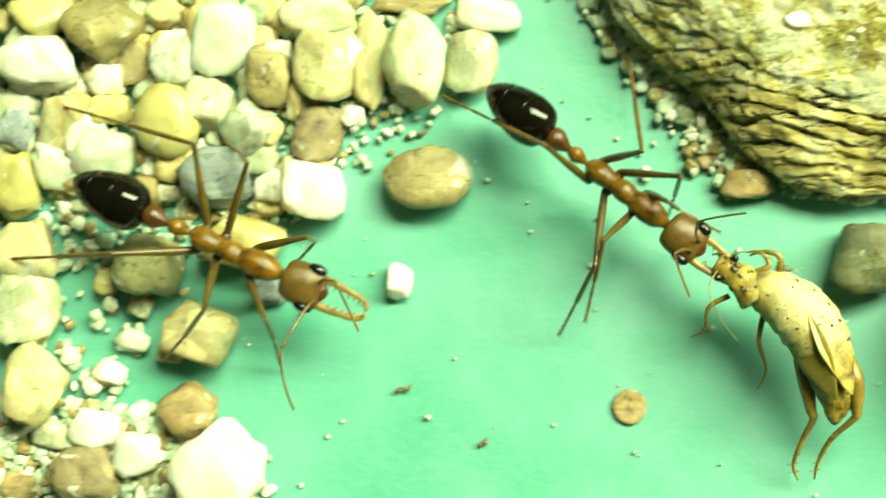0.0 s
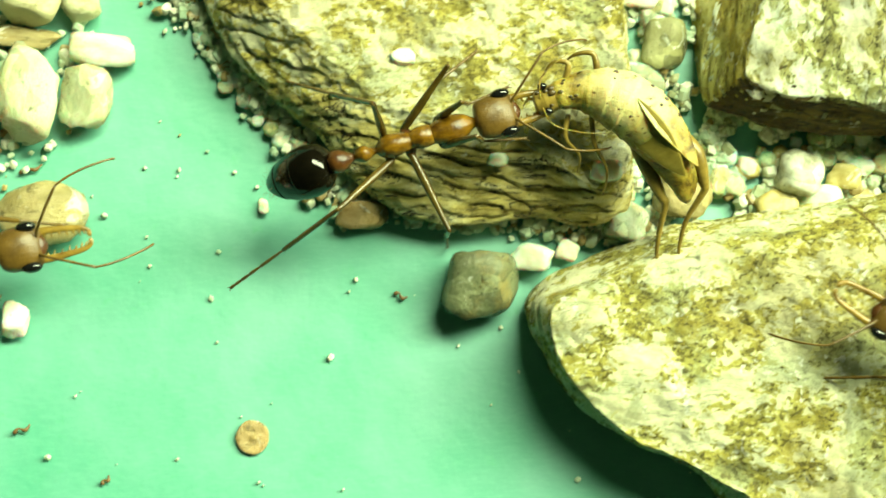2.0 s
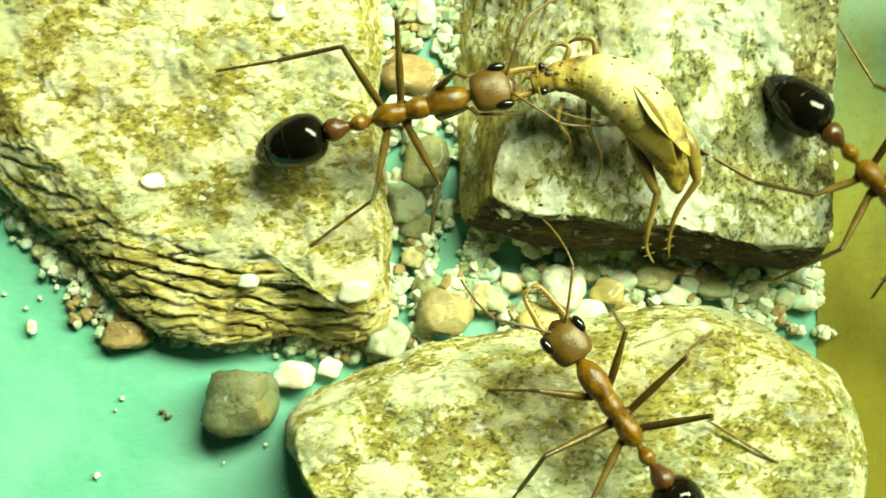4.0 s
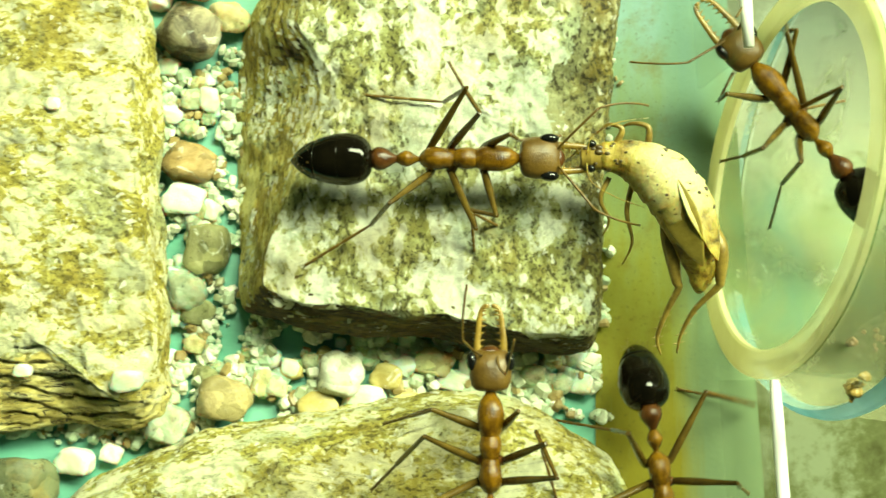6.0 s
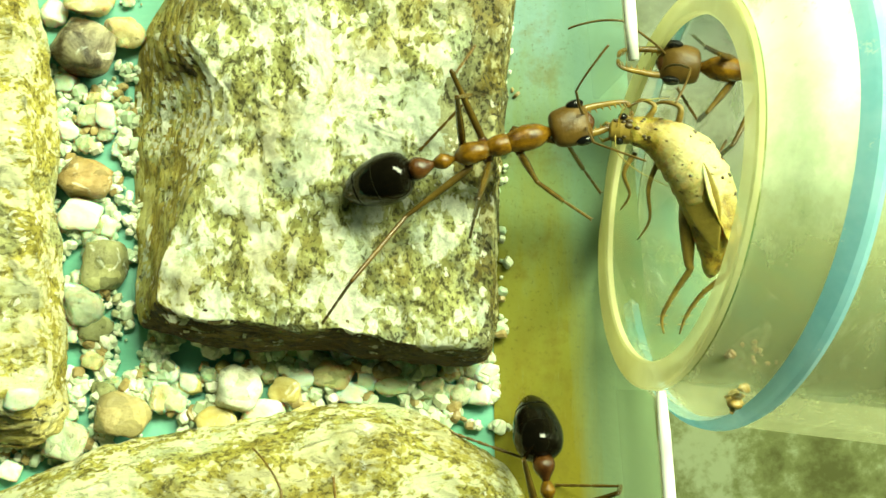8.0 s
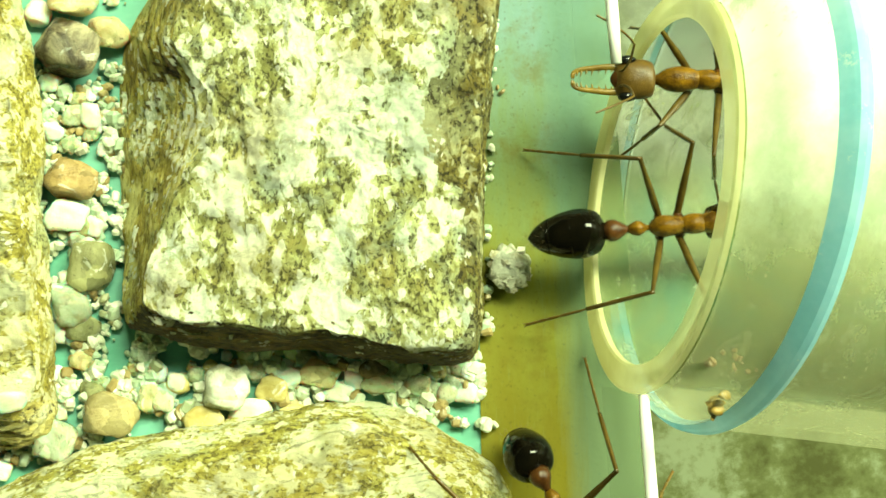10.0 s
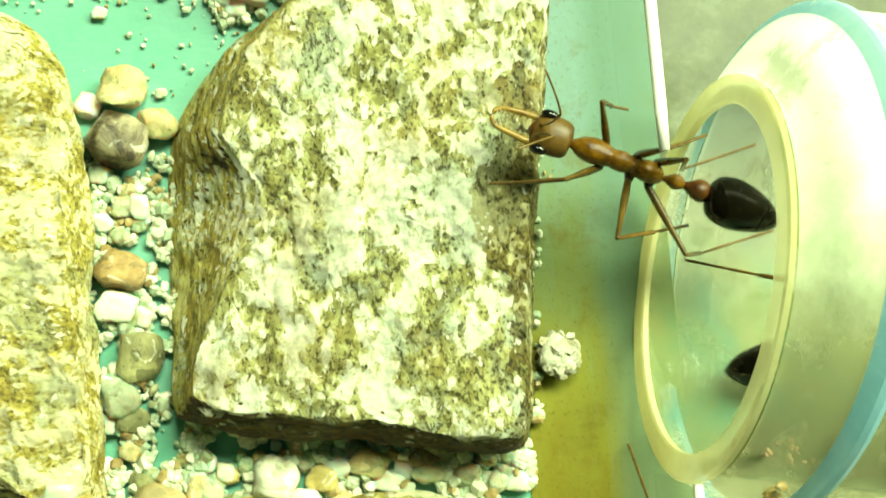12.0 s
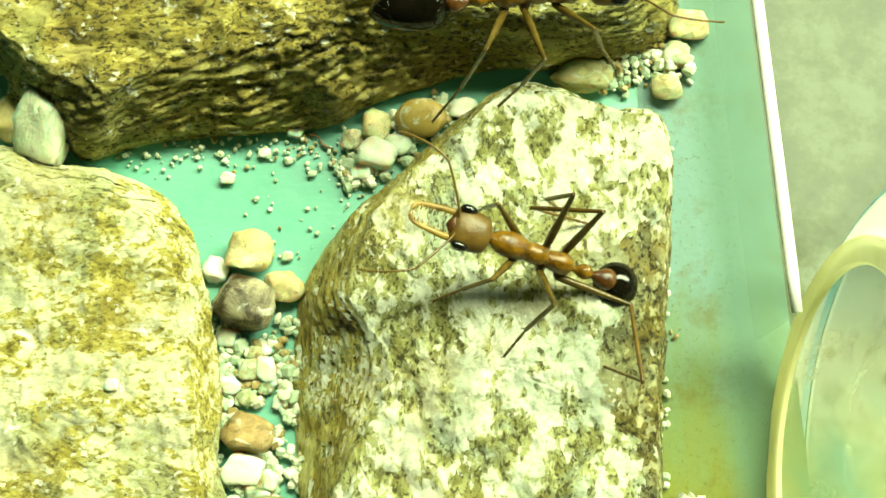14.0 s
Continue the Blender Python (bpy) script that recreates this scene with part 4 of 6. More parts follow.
def build_pebbles():
    stone(-16.7, 14.3, 4.2, 5.0, "white")
    stone(-13.3, 11.9, 3.3, 3.9, "tan")
    stone(-9.5, 12.8, 4.2, 5.0, "beige")
    stone(-6.4, 13.0, 2.3, 6.2, "beige")
    stone(-3.3, 13.1, 3.9, 5.8, "pale")
    stone(0.4, 13.2, 3.1, 4.2, "pale")
    stone(1.4, 16.4, 4.6, 2.3, "white")
    stone(-4.0, 17.1, 4.6, 1.5, "tan")
    stone(-10.2, 16.0, 5.0, 3.1, "pale")
    stone(-25.1, 14.9, 5.4, 4.2, "tan")
    stone(-29.7, 15.8, 4.2, 3.5, "yellow")
    stone(-29.9, 12.1, 5.4, 3.9, "speckled")
    stone(-25.4, 12.2, 2.7, 2.3, "brown")
    stone(-23.1, 12.6, 2.3, 3.1, "tan")
    stone(-20.1, 12.7, 3.1, 4.2, "speckled")
    stone(-21.1, 16.2, 2.3, 2.3, "beige")
    stone(-14.4, 16.3, 2.7, 1.9, "pale")
    stone(-17.5, 9.8, 3.5, 3.5, "pale")
    stone(-14.6, 8.2, 3.5, 3.5, "grey")
    stone(-9.9, 8.1, 3.1, 3.9, "brown")
    stone(-20.3, 8.6, 4.6, 5.0, "yellow", smooth=True)
    stone(-16.7, 4.8, 4.6, 4.2, "slate")
    stone(-21.8, 10.5, 2.3, 1.9, "grey")
    stone(-24.6, 9.3, 3.1, 2.3, "yellow")
    stone(-28.1, 8.2, 2.9, 3.9, "beige")
    stone(-31.4, 7.5, 2.7, 3.1, "slate")
    stone(-24.7, 6.1, 4.2, 3.5, "white")
    stone(-28.3, 5.0, 4.2, 2.7, "white")
    stone(-9.9, 4.3, 4.6, 3.9, "white")
    stone(-2.0, 5.3, 5.8, 4.2, "tan", smooth=True)
    stone(-31.2, 3.7, 3.1, 4.6, "yellow")
    stone(-21.0, -1.4, 4.6, 4.2, "olive")
    stone(-30.1, -1.0, 4.2, 4.6, "beige")
    stone(-14.7, 0.4, 5.4, 3.5, "yellow")
    stone(-12.7, -2.8, 2.3, 1.9, "slate")
    stone(-17.4, -5.9, 4.6, 4.2, "beige")
    stone(-3.8, -1.7, 1.8, 2.2, "white")
    stone(-24.4, -2.7, 1.7, 1.9, "yellow")
    stone(-30.1, -4.7, 4.2, 5.0, "pale")
    stone(-29.0, -10.2, 4.0, 5.4, "beige")
    stone(-23.9, -9.0, 2.3, 1.7, "white")
    stone(-17.9, -11.3, 3.7, 3.3, "peach")
    stone(-15.3, -15.4, 5.8, 6.2, "white")
    stone(-25.2, -16.1, 4.6, 3.9, "brown")
    stone(-30.1, -17.2, 2.7, 1.9, "peach")
    stone(-21.9, -4.2, 1.5, 1.9, "pale")
    stone(-25.1, -10.0, 1.3, 1.3, "white")
    stone(-21.6, -11.6, 1.5, 1.5, "white")
    stone(-26.9, -7.9, 1.3, 1.3, "white")
    stone(-22.4, -6.7, 2.3, 1.5, "white")
    stone(-19.5, -7.4, 1.9, 1.5, "pale")
    stone(-24.6, -12.9, 3.5, 2.7, "white")
    stone(-27.8, -13.5, 2.7, 1.9, "pale")
    stone(-21.6, -14.3, 3.1, 3.1, "white")
    stone(26.8, 1.3, 4.5, 4.6, "stone")
    stone(30.6, 3.0, 2.8, 1.9, "white")
    stone(32.9, 3.6, 1.5, 1.5, "white")
    stone(18.9, 5.7, 3.1, 1.9, "peach")
    stone(16.8, 8.1, 1.3, 1.3, "tan")
    stone(13.5, 10.5, 1.1, 1.1, "white")
    stone(14.7, 10.2, 1.3, 1.3, "grey")
    stone(12.4, 6.2, 0.7, 1.0, "white")
    stone(18.0, 7.4, 1.1, 1.3, "white")
    stone(37.2, 15.3, 1.9, 2.7, "white")
    stone(37.8, 32.9, 4.2, 3.7, "dark")
    stone(37.9, 23.7, 3.5, 2.7, "peach")
    stone(37.7, 21.2, 2.9, 2.3, "white")
    stone(39.2, 17.8, 2.9, 3.5, "olive")
    stone(37.7, 15.0, 2.7, 2.7, "grey")
    stone(38.6, 13.4, 2.3, 1.9, "olive")
    stone(36.8, 5.6, 2.7, 3.1, "grey")
    stone(40.6, 7.3, 3.5, 2.9, "tan")
    stone(47.1, 6.8, 2.7, 2.3, "yellow")
    stone(48.6, 9.0, 2.9, 3.0, "speckled")
    stone(53.0, 9.7, 1.9, 1.7, "white")
    stone(55.1, 10.0, 2.7, 2.1, "beige")
    stone(52.0, 8.9, 2.3, 1.9, "yellow")
    stone(53.5, 7.2, 2.9, 1.5, "yellow")
    stone(50.2, 7.4, 2.7, 1.9, "white")
    stone(56.4, 8.7, 2.1, 1.6, "white")
    stone(59.2, 9.2, 2.3, 1.5, "pale")
    stone(62.0, 9.1, 1.9, 1.5, "pale")
    stone(65.5, 8.5, 1.7, 1.6, "white")
    stone(66.2, 9.7, 1.2, 0.9, "white")
    stone(58.9, 10.2, 1.9, 1.5, "brown")
    stone(36.5, 27.3, 1.5, 1.3, "white")
    stone(38.1, 28.3, 1.7, 1.5, "pale")
    stone(36.9, 13.1, 1.5, 1.5, "white")
    stone(38.0, 36.8, 3.1, 2.9, "beige")
    stone(35.5, 35.6, 1.7, 1.8, "white")
    stone(36.4, 42.4, 1.1, 0.9, "white")
    stone(40.5, 34.2, 2.5, 2.2, "beige")
    stone(40.7, 36.5, 0.8, 0.7, "white")
    stone(47.3, 45.8, 1.9, 2.3, "beige")
    stone(50.6, 46.2, 3.7, 2.9, "ochre", smooth=True)
    stone(47.4, 43.7, 2.8, 2.3, "white")
    stone(62.4, 48.9, 3.7, 2.3, "beige")
    stone(70.1, 52.5, 3.1, 2.3, "beige")
    stone(68.4, 47.9, 2.3, 1.9, "beige")
    stone(23.4, 46.0, 3.6, 5.6, "grey", 3.2)
    stone(20.3, 47.4, 2.3, 3.1, "yellow")
    stone(41.4, 45.7, 1.1, 1.0, "white")
    stone(39.1, 44.2, 0.9, 0.8, "white")
    stone(69.3, 50.2, 1.9, 1.9, "pale")
    stone(45.5, 44.9, 1.5, 1.5, "pale")
    stone(53.7, 46.9, 1.9, 1.5, "white")
    stone(48.8, 44.3, 1.9, 1.5, "white")
    stone(46.3, 42.5, 1.5, 1.5, "white")
    # round grains lodged along the foot of the layered rock
    foot = random.Random(41)
    for k in range(38):
        u = foot.random()
        x, y = 5.4 + 13.2 * u + foot.gauss(0, 0.35), 21.2 - 14.8 * u - 1.2 * math.sin(math.pi * u) + foot.gauss(0, 0.35)
        w = foot.uniform(0.55, 1.15)
        stone(round(x, 2), round(y, 2), w, w * foot.uniform(0.85, 1.15), foot.choice(("white", "pale", "grey", "beige", "tan", "white")), smooth=True)
    for x, y, w, h in ((27.7, 9.2, 1.2, 0.9), (34.7, 8.6, 2.0, 1.5), (21.4, 15.6, 1.5, 1.1), (29.5, 27.0, 1.0, 0.9)):
        stone(x, y, w, h, "white", ground(x, y) + 0.15)
    rng = random.Random(77)
    for k in range(84):
        x = rng.uniform(41.5, 66.5)
        y = (7.0 + 0.16 * (x - 41) if x < 57 else 8.6 - 0.06 * (x - 57)) + rng.uniform(0.3, 3.4)
        w = rng.uniform(0.7, 1.6)
        stone(round(x, 1), round(y, 1), w, w * rng.uniform(0.75, 1.25), rng.choice(("white", "pale", "pale", "pale", "grey", "white", "beige", "yellow")), smooth=rng.random() < 0.4)
    for k in range(52):
        x, y = rng.uniform(36.4, 40.2), rng.uniform(7.0, 31.5)
        w = rng.uniform(0.7, 1.5)
        stone(round(x, 1), round(y, 1), w, w * rng.uniform(0.75, 1.25), rng.choice(("white", "pale", "pale", "grey", "white", "beige", "olive")))
    # smaller stones wedged between the large ones, and the bed past what stands out one by one
    spots = []
    for k in range(130):
        x, y, w = rng.uniform(-34, -7), rng.uniform(1.5, 18.5), rng.uniform(1.1, 2.5)
        if x < -7 - 0.9 * max(0.0, 9 - y):
            spots.append((x, y, w, w * rng.uniform(0.7, 1.3)))
    rubble("small_pebbles", "mixed small pebbles wedged in the pebble bed", spots)
    spots = []
    for k in range(110):
        x, y = (rng.uniform(-58, -34), rng.uniform(-26, 32)) if k < 75 else (rng.uniform(-33, 3), rng.uniform(19, 34))
        w = rng.uniform(2.2, 5.0)
        spots.append((x, y, w, w * rng.uniform(0.7, 1.2)))
    rubble("gravel", "mixed pale pebbles of the farther bed", spots)


def build_grains():
    grains("sand", "coarse pale sand in the pebble bed", 2300, gravel_bed, (0.16, 0.52), 1, 0.15)
    grains("sand", "packed pale grains in the corner of the pebble bed", 1300, patch(-34, -17.2, -20, -11.2), (0.18, 0.55), 14, 0.35)
    grains("sand", "small round grains along the foot of the layered rock", 520, strip(5.2, 21.6, 19.0, 5.8, 0.75), (0.18, 0.48), 2, 0.3)
    grains("sand", "grains under the edge of the layered rock", 120, strip(20, 5.6, 36, 4.6, 0.35), (0.22, 0.5), 3, 0.2)
    grains("sand", "white grains in the gap between two rocks", 1300, patch(35.2, 41.8, 4.0, 32.0, 0.15, 0.5), (0.16, 0.46), 4, 0.25)
    grains("sand", "pale grains in the gap below the blocky rock", 1900, patch(40.5, 67.5, 6.2, 13.4, 0.20, 0.5), (0.18, 0.52), 5, 0.3)
    grains("sand", "white grains packed along the blocky rock's edge", 420, strip(44.5, 42.0, 53, 47.3, 0.8), (0.16, 0.42), 6, 0.2)
    grains("sand", "white grains along the blocky rock's straight side", 46, strip(68.2, 45.5, 66.8, 13.0, 0.35), (0.16, 0.40), 7, 0.3)
    grains("sand", "grains at the corner by the tray wall", 300, strip(62.5, 49.0, 70.2, 50.0, 0.9), (0.13, 0.42), 8, 0.5)
    grains("sand", "grains along the foot of the long rock", 130, strip(28, 44.2, 46, 44.6, 0.8), (0.08, 0.28), 9, 0.05)
    grains("sand", "fine grains strewn over the board between the rocks", 45, patch(37, 48, 36, 45), (0.05, 0.20), 13)
    grains("sand", "few scattered specks of sand on the board", 190, patch(-15, 45, -16, 46), (0.05, 0.20), 10)
    grains("sand", "crumbs lying in the sleeve below the tube", 14, lambda rng: (rng.gauss(79.6, 0.9), rng.gauss(10.6, 0.7), 20.9), (0.10, 0.26), 11, 0.0, M_FIBRE)


def build_crumbly_stone():
    """A rough white stone crusted with small grains."""
    bm = stone_mesh(5)
    bm.transform(Matrix.Diagonal((1.35, 1.5, 1.0, 1)))
    ob = tagged(part("pebble", bm, M_STONE["speckled"]), "rough white stone crusted with crumbly grains", "pebble", "pebbles")
    rng = random.Random(12)
    bm = bmesh.new()
    for _ in range(60):
        d = Vector((rng.gauss(0, 1), rng.gauss(0, 1), abs(rng.gauss(0, 0.7)))).normalized()
        r = rng.uniform(0.15, 0.55)
        bmesh.ops.create_cube(bm, size=1.5, matrix=Matrix.LocRotScale(Vector((d.x * 1.3, d.y * 1.45, d.z * 0.95)), Euler((rng.uniform(0, 6), rng.uniform(0, 6), rng.uniform(0, 6))), Vector((r, r * rng.uniform(0.5, 1.0), r * 0.7))))
    for v in bm.verts:
        v.co += 0.16 * noise.noise_vector(v.co * 1.9)
    part("crust", bm, M_STONE["speckled"], ob, "crust of pale stuck grains", smooth=False)
    return ob


def build_litter():
    # round brown seed scale lying flat
    bm = bmesh.new()
    spindle(bm, [(-0.12, 0.3, 0.3, 0), (-0.10, 1.0, 1.0, 0), (0.06, 1.15, 1.1, 0), (0.10, 0.8, 0.8, 0), (0.05, 0.35, 0.35, 0), (0.12, 0.15, 0.15, 0)], 28, 3, 0.06)
    bm.transform(Matrix.Rotation(radians(-90), 4, "Y"))
    ob = part("seed_scale", bm, M_STONE["peach"])
    ob.matrix_world = at_mm(12.0, -9.3, 0.18)
    tagged(ob, "small round flat brown seed scale on the board", "seed")
    for x, y, turn, long in ((-3.1, 8.3, 20, 1.6), (43.2, 44.9, -35, 2.2), (-3.2, -9.0, 25, 1.2), (2.4, -12.3, 50, 0.7), (21.7, 0.3, -20, 0.9)):
        bm = bmesh.new()
        pts = smooth_line([(-long / 2, 0, 0.12), (-long / 6, 0.18, 0.16), (long / 6, -0.10, 0.2), (long / 2, 0.12, 0.12)], 4)
        tube_along(bm, pts, [0.10 + 0.04 * math.sin(i) for i in range(len(pts))], 7)
        ob = part("plant_fibre", bm, M_FIBRE)
        ob.matrix_world = at_mm(x, y, 0.06, 0, 0, turn)
        tagged(ob, "short dry brown plant fibre on the board", "fibre", "dry fibres")


# ---------------------------------------------------------------- ants
ANT = 0.885          # size of these ants against the drawing of one below
HIPS = {"front": (1.7, 0.75, -0.55), "middle": (-0.7, 0.8, -0.6), "hind": (-2.2, 0.75, -0.55)}
BONES = {"front": (4.2, 3.7, 3.5), "middle": (5.9, 4.7, 3.9), "hind": (5.8, 6.5, 6.0)}
REST = {"front": (6.3, 5.4), "middle": (-0.6, 10.2), "hind": (-12.2, 7.6)}
LEGS = [(kind, side) for kind in ("front", "middle", "hind") for side in (1, -1)]


def ant_part(name, bm, material, parent, label=""):
    bm.transform(Matrix.Scale(ANT, 4))
    return part(name, bm, material, parent, label)


HEAD = 0.90


def head_part(name, bm, material, parent, label=""):
    """A piece of the head, drawn a tenth smaller about the neck."""
    bm.transform(Matrix.Translation((4.2, 0, 0)) @ Matrix.Scale(HEAD, 4) @ Matrix.Translation((-4.2, 0, 0)))
    return ant_part(name, bm, material, parent, label)


def hairs(bm, rng, count, spot, long, thin=0.018):
    for _ in range(count):
        p, n = spot(rng)
        d = (n + Vector((rng.uniform(-0.5, 0.5), rng.uniform(-0.5, 0.5), rng.uniform(-0.3, 0.3)))).normalized()
        tube_along(bm, [p, p + d * long * 0.6, p + d * long * rng.uniform(0.8, 1.1)], [thin, thin * 0.8, thin * 0.3], 3)


def build_leg(root, kind):
    a, b, c = BONES[kind]
    bm = bmesh.new()
    spindle(bm, [(-0.15, 0.22, 0.22, 0), (0.15, 0.28, 0.30, 0), (a * 0.35, 0.30, 0.33, 0.0), (a * 0.75, 0.21, 0.23, 0), (a - 0.1, 0.18, 0.18, 0), (a + 0.08, 0.14, 0.14, 0)], 10, 3)
    upper = ant_part("femur", bm, M_LEG, root)
    bm = bmesh.new()
    spindle(bm, [(-0.08, 0.12, 0.12, 0), (0.2, 0.16, 0.17, 0), (b * 0.55, 0.185, 0.195, 0), (b - 0.2, 0.17, 0.17, 0), (b + 0.05, 0.10, 0.10, 0)], 9, 3)
    for s in (1, -1):
        tube_along(bm, [(b - 0.15, 0, -0.05), (b + 0.25, 0.12 * s, -0.22), (b + 0.5, 0.16 * s, -0.30)], [0.05, 0.035, 0.01], 4)
    lower = ant_part("tibia", bm, M_TIBIA, root)
    bm = bmesh.new()
    x = 0.0
    for k, share in enumerate((0.44, 0.2, 0.15, 0.11, 0.10)):
        ln = c * share
        spindle(bm, [(x, 0.07, 0.07, 0), (x + ln * 0.3, 0.11, 0.11, 0), (x + ln * 0.9, 0.13, 0.13, 0), (x + ln, 0.08, 0.08, 0)], 7, 2)
        x += ln
    for s in (1, -1):
        tube_along(bm, [(c - 0.05, 0.03 * s, 0), (c + 0.2, 0.14 * s, 0.02), (c + 0.32, 0.16 * s, -0.10)], [0.045, 0.035, 0.01], 4)
    foot = ant_part("tarsus", bm, M_TARSUS, root)
    return upper, lower, foot


def build_ant():
    rng = random.Random(5)
    root = new("ant")
    # head, with eyes, jaws and feelers
    bm = bmesh.new()
    spindle(bm, [(4.20, 0.30, 0.30, -0.1), (4.30, 1.00, 0.70, -0.05), (4.55, 1.42, 0.95, 0), (5.2, 1.64, 1.08, 0.02), (6.3, 1.70, 1.02, 0), (7.0, 1.60, 0.80, -0.08), (7.4, 1.36, 0.55, -0.15), (7.62, 0.8, 0.25, -0.2)], 28, 5, 0.03)
    head = head_part("head", bm, M_HEAD, root, "dull reddish brown squarish head")
    for s in (1, -1):
        bm = bmesh.new()
        ball(bm, (6.62, 1.52 * s, 0.38), 0.78, 0.42, 0.50, 3)
        head_part("eye", bm, M_EYE, head, "large shiny black eye")
        bm = bmesh.new()
        line = smooth_line([(7.1, 1.00 * s, -0.20), (8.0, 1.06 * s, -0.22), (9.4, 0.94 * s, -0.25), (10.5, 0.80 * s, -0.28), (11.05, 0.50 * s, -0.30), (11.1, 0.12 * s, -0.30)], 5)
        n = len(line)
        tube_along(bm, line, [0.33 * (1 - 0.70 * i / n) for i in range(n)], 9, 0.6)
        for k in range(4, n - 4, 2):
            p = Vector(line[k])
            tube_along(bm, [p, p + Vector((0.03, -0.30 * s, 0)), p + Vector((0.10, (-0.50 - 0.12 * (k % 4 > 1)) * s, 0))], [0.13, 0.09, 0.015], 5)
        head_part("mandible", bm, M_JAW, head, "long yellow toothed jaw")
        bm = bmesh.new()
        line = smooth_line([(7.25, 0.62 * s, 0.30), (7.7, 1.2 * s, 0.75), (8.9, 2.6 * s, 1.2), (10.2, 4.1 * s, 1.3)], 4)
        tube_along(bm, line, [0.11 + 0.03 * (i == 0) for i in range(len(line))], 7)
        line = smooth_line([(10.2, 4.1 * s, 1.3), (11.0, 4.45 * s, 1.1), (12.2, 4.8 * s, 0.6), (13.6, 5.0 * s, -0.3), (14.3, 5.0 * s, -0.9)], 6)
        tube_along(bm, line, [0.085 + 0.012 * (i % 2) for i in range(len(line))], 7)
        head_part("antenna", bm, M_TARSUS, head, "thin elbowed feeler")
    bm = bmesh.new()
    spindle(bm, [(7.15, 0.9, 0.35, 0.05), (7.45, 0.82, 0.36, 0.0), (7.75, 0.55, 0.26, -0.1), (7.95, 0.15, 0.10, -0.2)], 16, 3, 0.02)
    head_part("clypeus", bm, M_WAIST, head, "dark brown front plate")
    # trunk
    bm = bmesh.new()
    spindle(bm, [(4.35, 0.30, 0.30, -0.15), (4.0, 0.45, 0.48, -0.1), (3.4, 0.82, 0.80, 0.05), (2.6, 0.98, 0.95, 0.12), (1.7, 0.90, 0.90, 0.08), (1.0, 0.68, 0.76, 0.0)], 24, 4, 0.03)
    ant_part("pronotum", bm, M_THORAX, root, "shiny reddish brown front trunk")
    bm = bmesh.new()
    spindle(bm, [(1.25, 0.55, 0.6, 0.0), (0.9, 0.74, 0.80, 0.03), (0.2, 0.80, 0.92, 0.05), (-0.35, 0.66, 0.80, 0.0), (-0.6, 0.60, 0.70, -0.02), (-1.0, 0.72, 0.84, 0.02), (-1.8, 0.85, 0.95, 0.05), (-2.5, 0.76, 0.82, -0.05), (-2.9, 0.45, 0.45, -0.25), (-3.05, 0.2, 0.2, -0.3)], 24, 4, 0.03)
    ant_part("thorax", bm, M_THORAX, root, "ridged reddish brown trunk")
    for kind, side in LEGS:
        hx, hy, hz = HIPS[kind]
        bm = bmesh.new()
        tube_along(bm, smooth_line([(hx + 0.1, hy * 0.3 * side, hz + 0.25), (hx, hy * 0.9 * side, hz - 0.05), (hx - 0.05, (hy + 0.25) * side, hz + 0.05)], 3), [0.42, 0.45, 0.44, 0.40, 0.36, 0.32, 0.25], 9)
        ant_part("coxa", bm, M_WAIST, root)
    # waist knots
    bm = bmesh.new()
    spindle(bm, [(-2.85, 0.20, 0.20, -0.3), (-3.2, 0.24, 0.24, -0.25), (-3.5, 0.42, 0.50, -0.05), (-3.95, 0.60, 0.66, 0.05), (-4.4, 0.46, 0.52, 0.0), (-4.7, 0.26, 0.26, -0.1)], 18, 4)
    ant_part("petiole", bm, M_THORAX, root, "reddish brown waist knot")
    bm = bmesh.new()
    spindle(bm, [(-4.6, 0.24, 0.24, -0.1), (-4.95, 0.42, 0.46, -0.02), (-5.6, 0.80, 0.80, 0.05), (-6.2, 0.82, 0.80, 0.03), (-6.55, 0.5, 0.5, 0.0)], 18, 4)
    ant_part("postpetiole", bm, M_WAIST, root, "dark red second waist knot")
    bm = bmesh.new()
    spindle(bm, [(-6.4, 0.5, 0.5, 0.0), (-6.65, 1.15, 1.08, 0.0), (-7.15, 1.68, 1.58, 0.0), (-8.1, 1.96, 1.84, -0.03), (-9.0, 1.98, 1.86, -0.05), (-9.10, 1.92, 1.80, -0.05), (-9.2, 1.95, 1.83, -0.06), (-10.2, 1.76, 1.66, -0.1),
                 (-10.95, 1.50, 1.42, -0.15), (-11.05, 1.42, 1.34, -0.16), (-11.15, 1.46, 1.38, -0.17), (-11.8, 1.16, 1.08, -0.25), (-12.35, 0.78, 0.74, -0.3), (-12.72, 0.42, 0.40, -0.36), (-13.0, 0.06, 0.06, -0.42)], 32, 4)
    bm.transform(Matrix.Translation((-6.4, 0, 0)) @ Matrix.Diagonal((0.92, 0.96, 0.96, 1)) @ Matrix.Translation((6.4, 0, 0)))
    gaster = ant_part("gaster", bm, M_GASTER, root, "glossy black pointed abdomen")
    bm = bmesh.new()

    def rear(r):
        a, x = r.uniform(0, 6.28), r.uniform(-12.6, -10.8)
        w = max(0.1, 1.5 * (x + 13.0) / 2.2)
        n = Vector((-0.7, math.cos(a), math.sin(a)))
        return Vector((x, w * math.cos(a), w * math.sin(a) - 0.2)), n.normalized()
    hairs(bm, rng, 36, rear, 0.45, 0.011)
    ant_part("bristles", bm, M_TARSUS, gaster, "fine golden bristles")
    legs = {}
    for kind in ("front", "middle", "hind"):
        for side in (1, -1):
            legs[kind, side] = build_leg(root, kind)
    return root


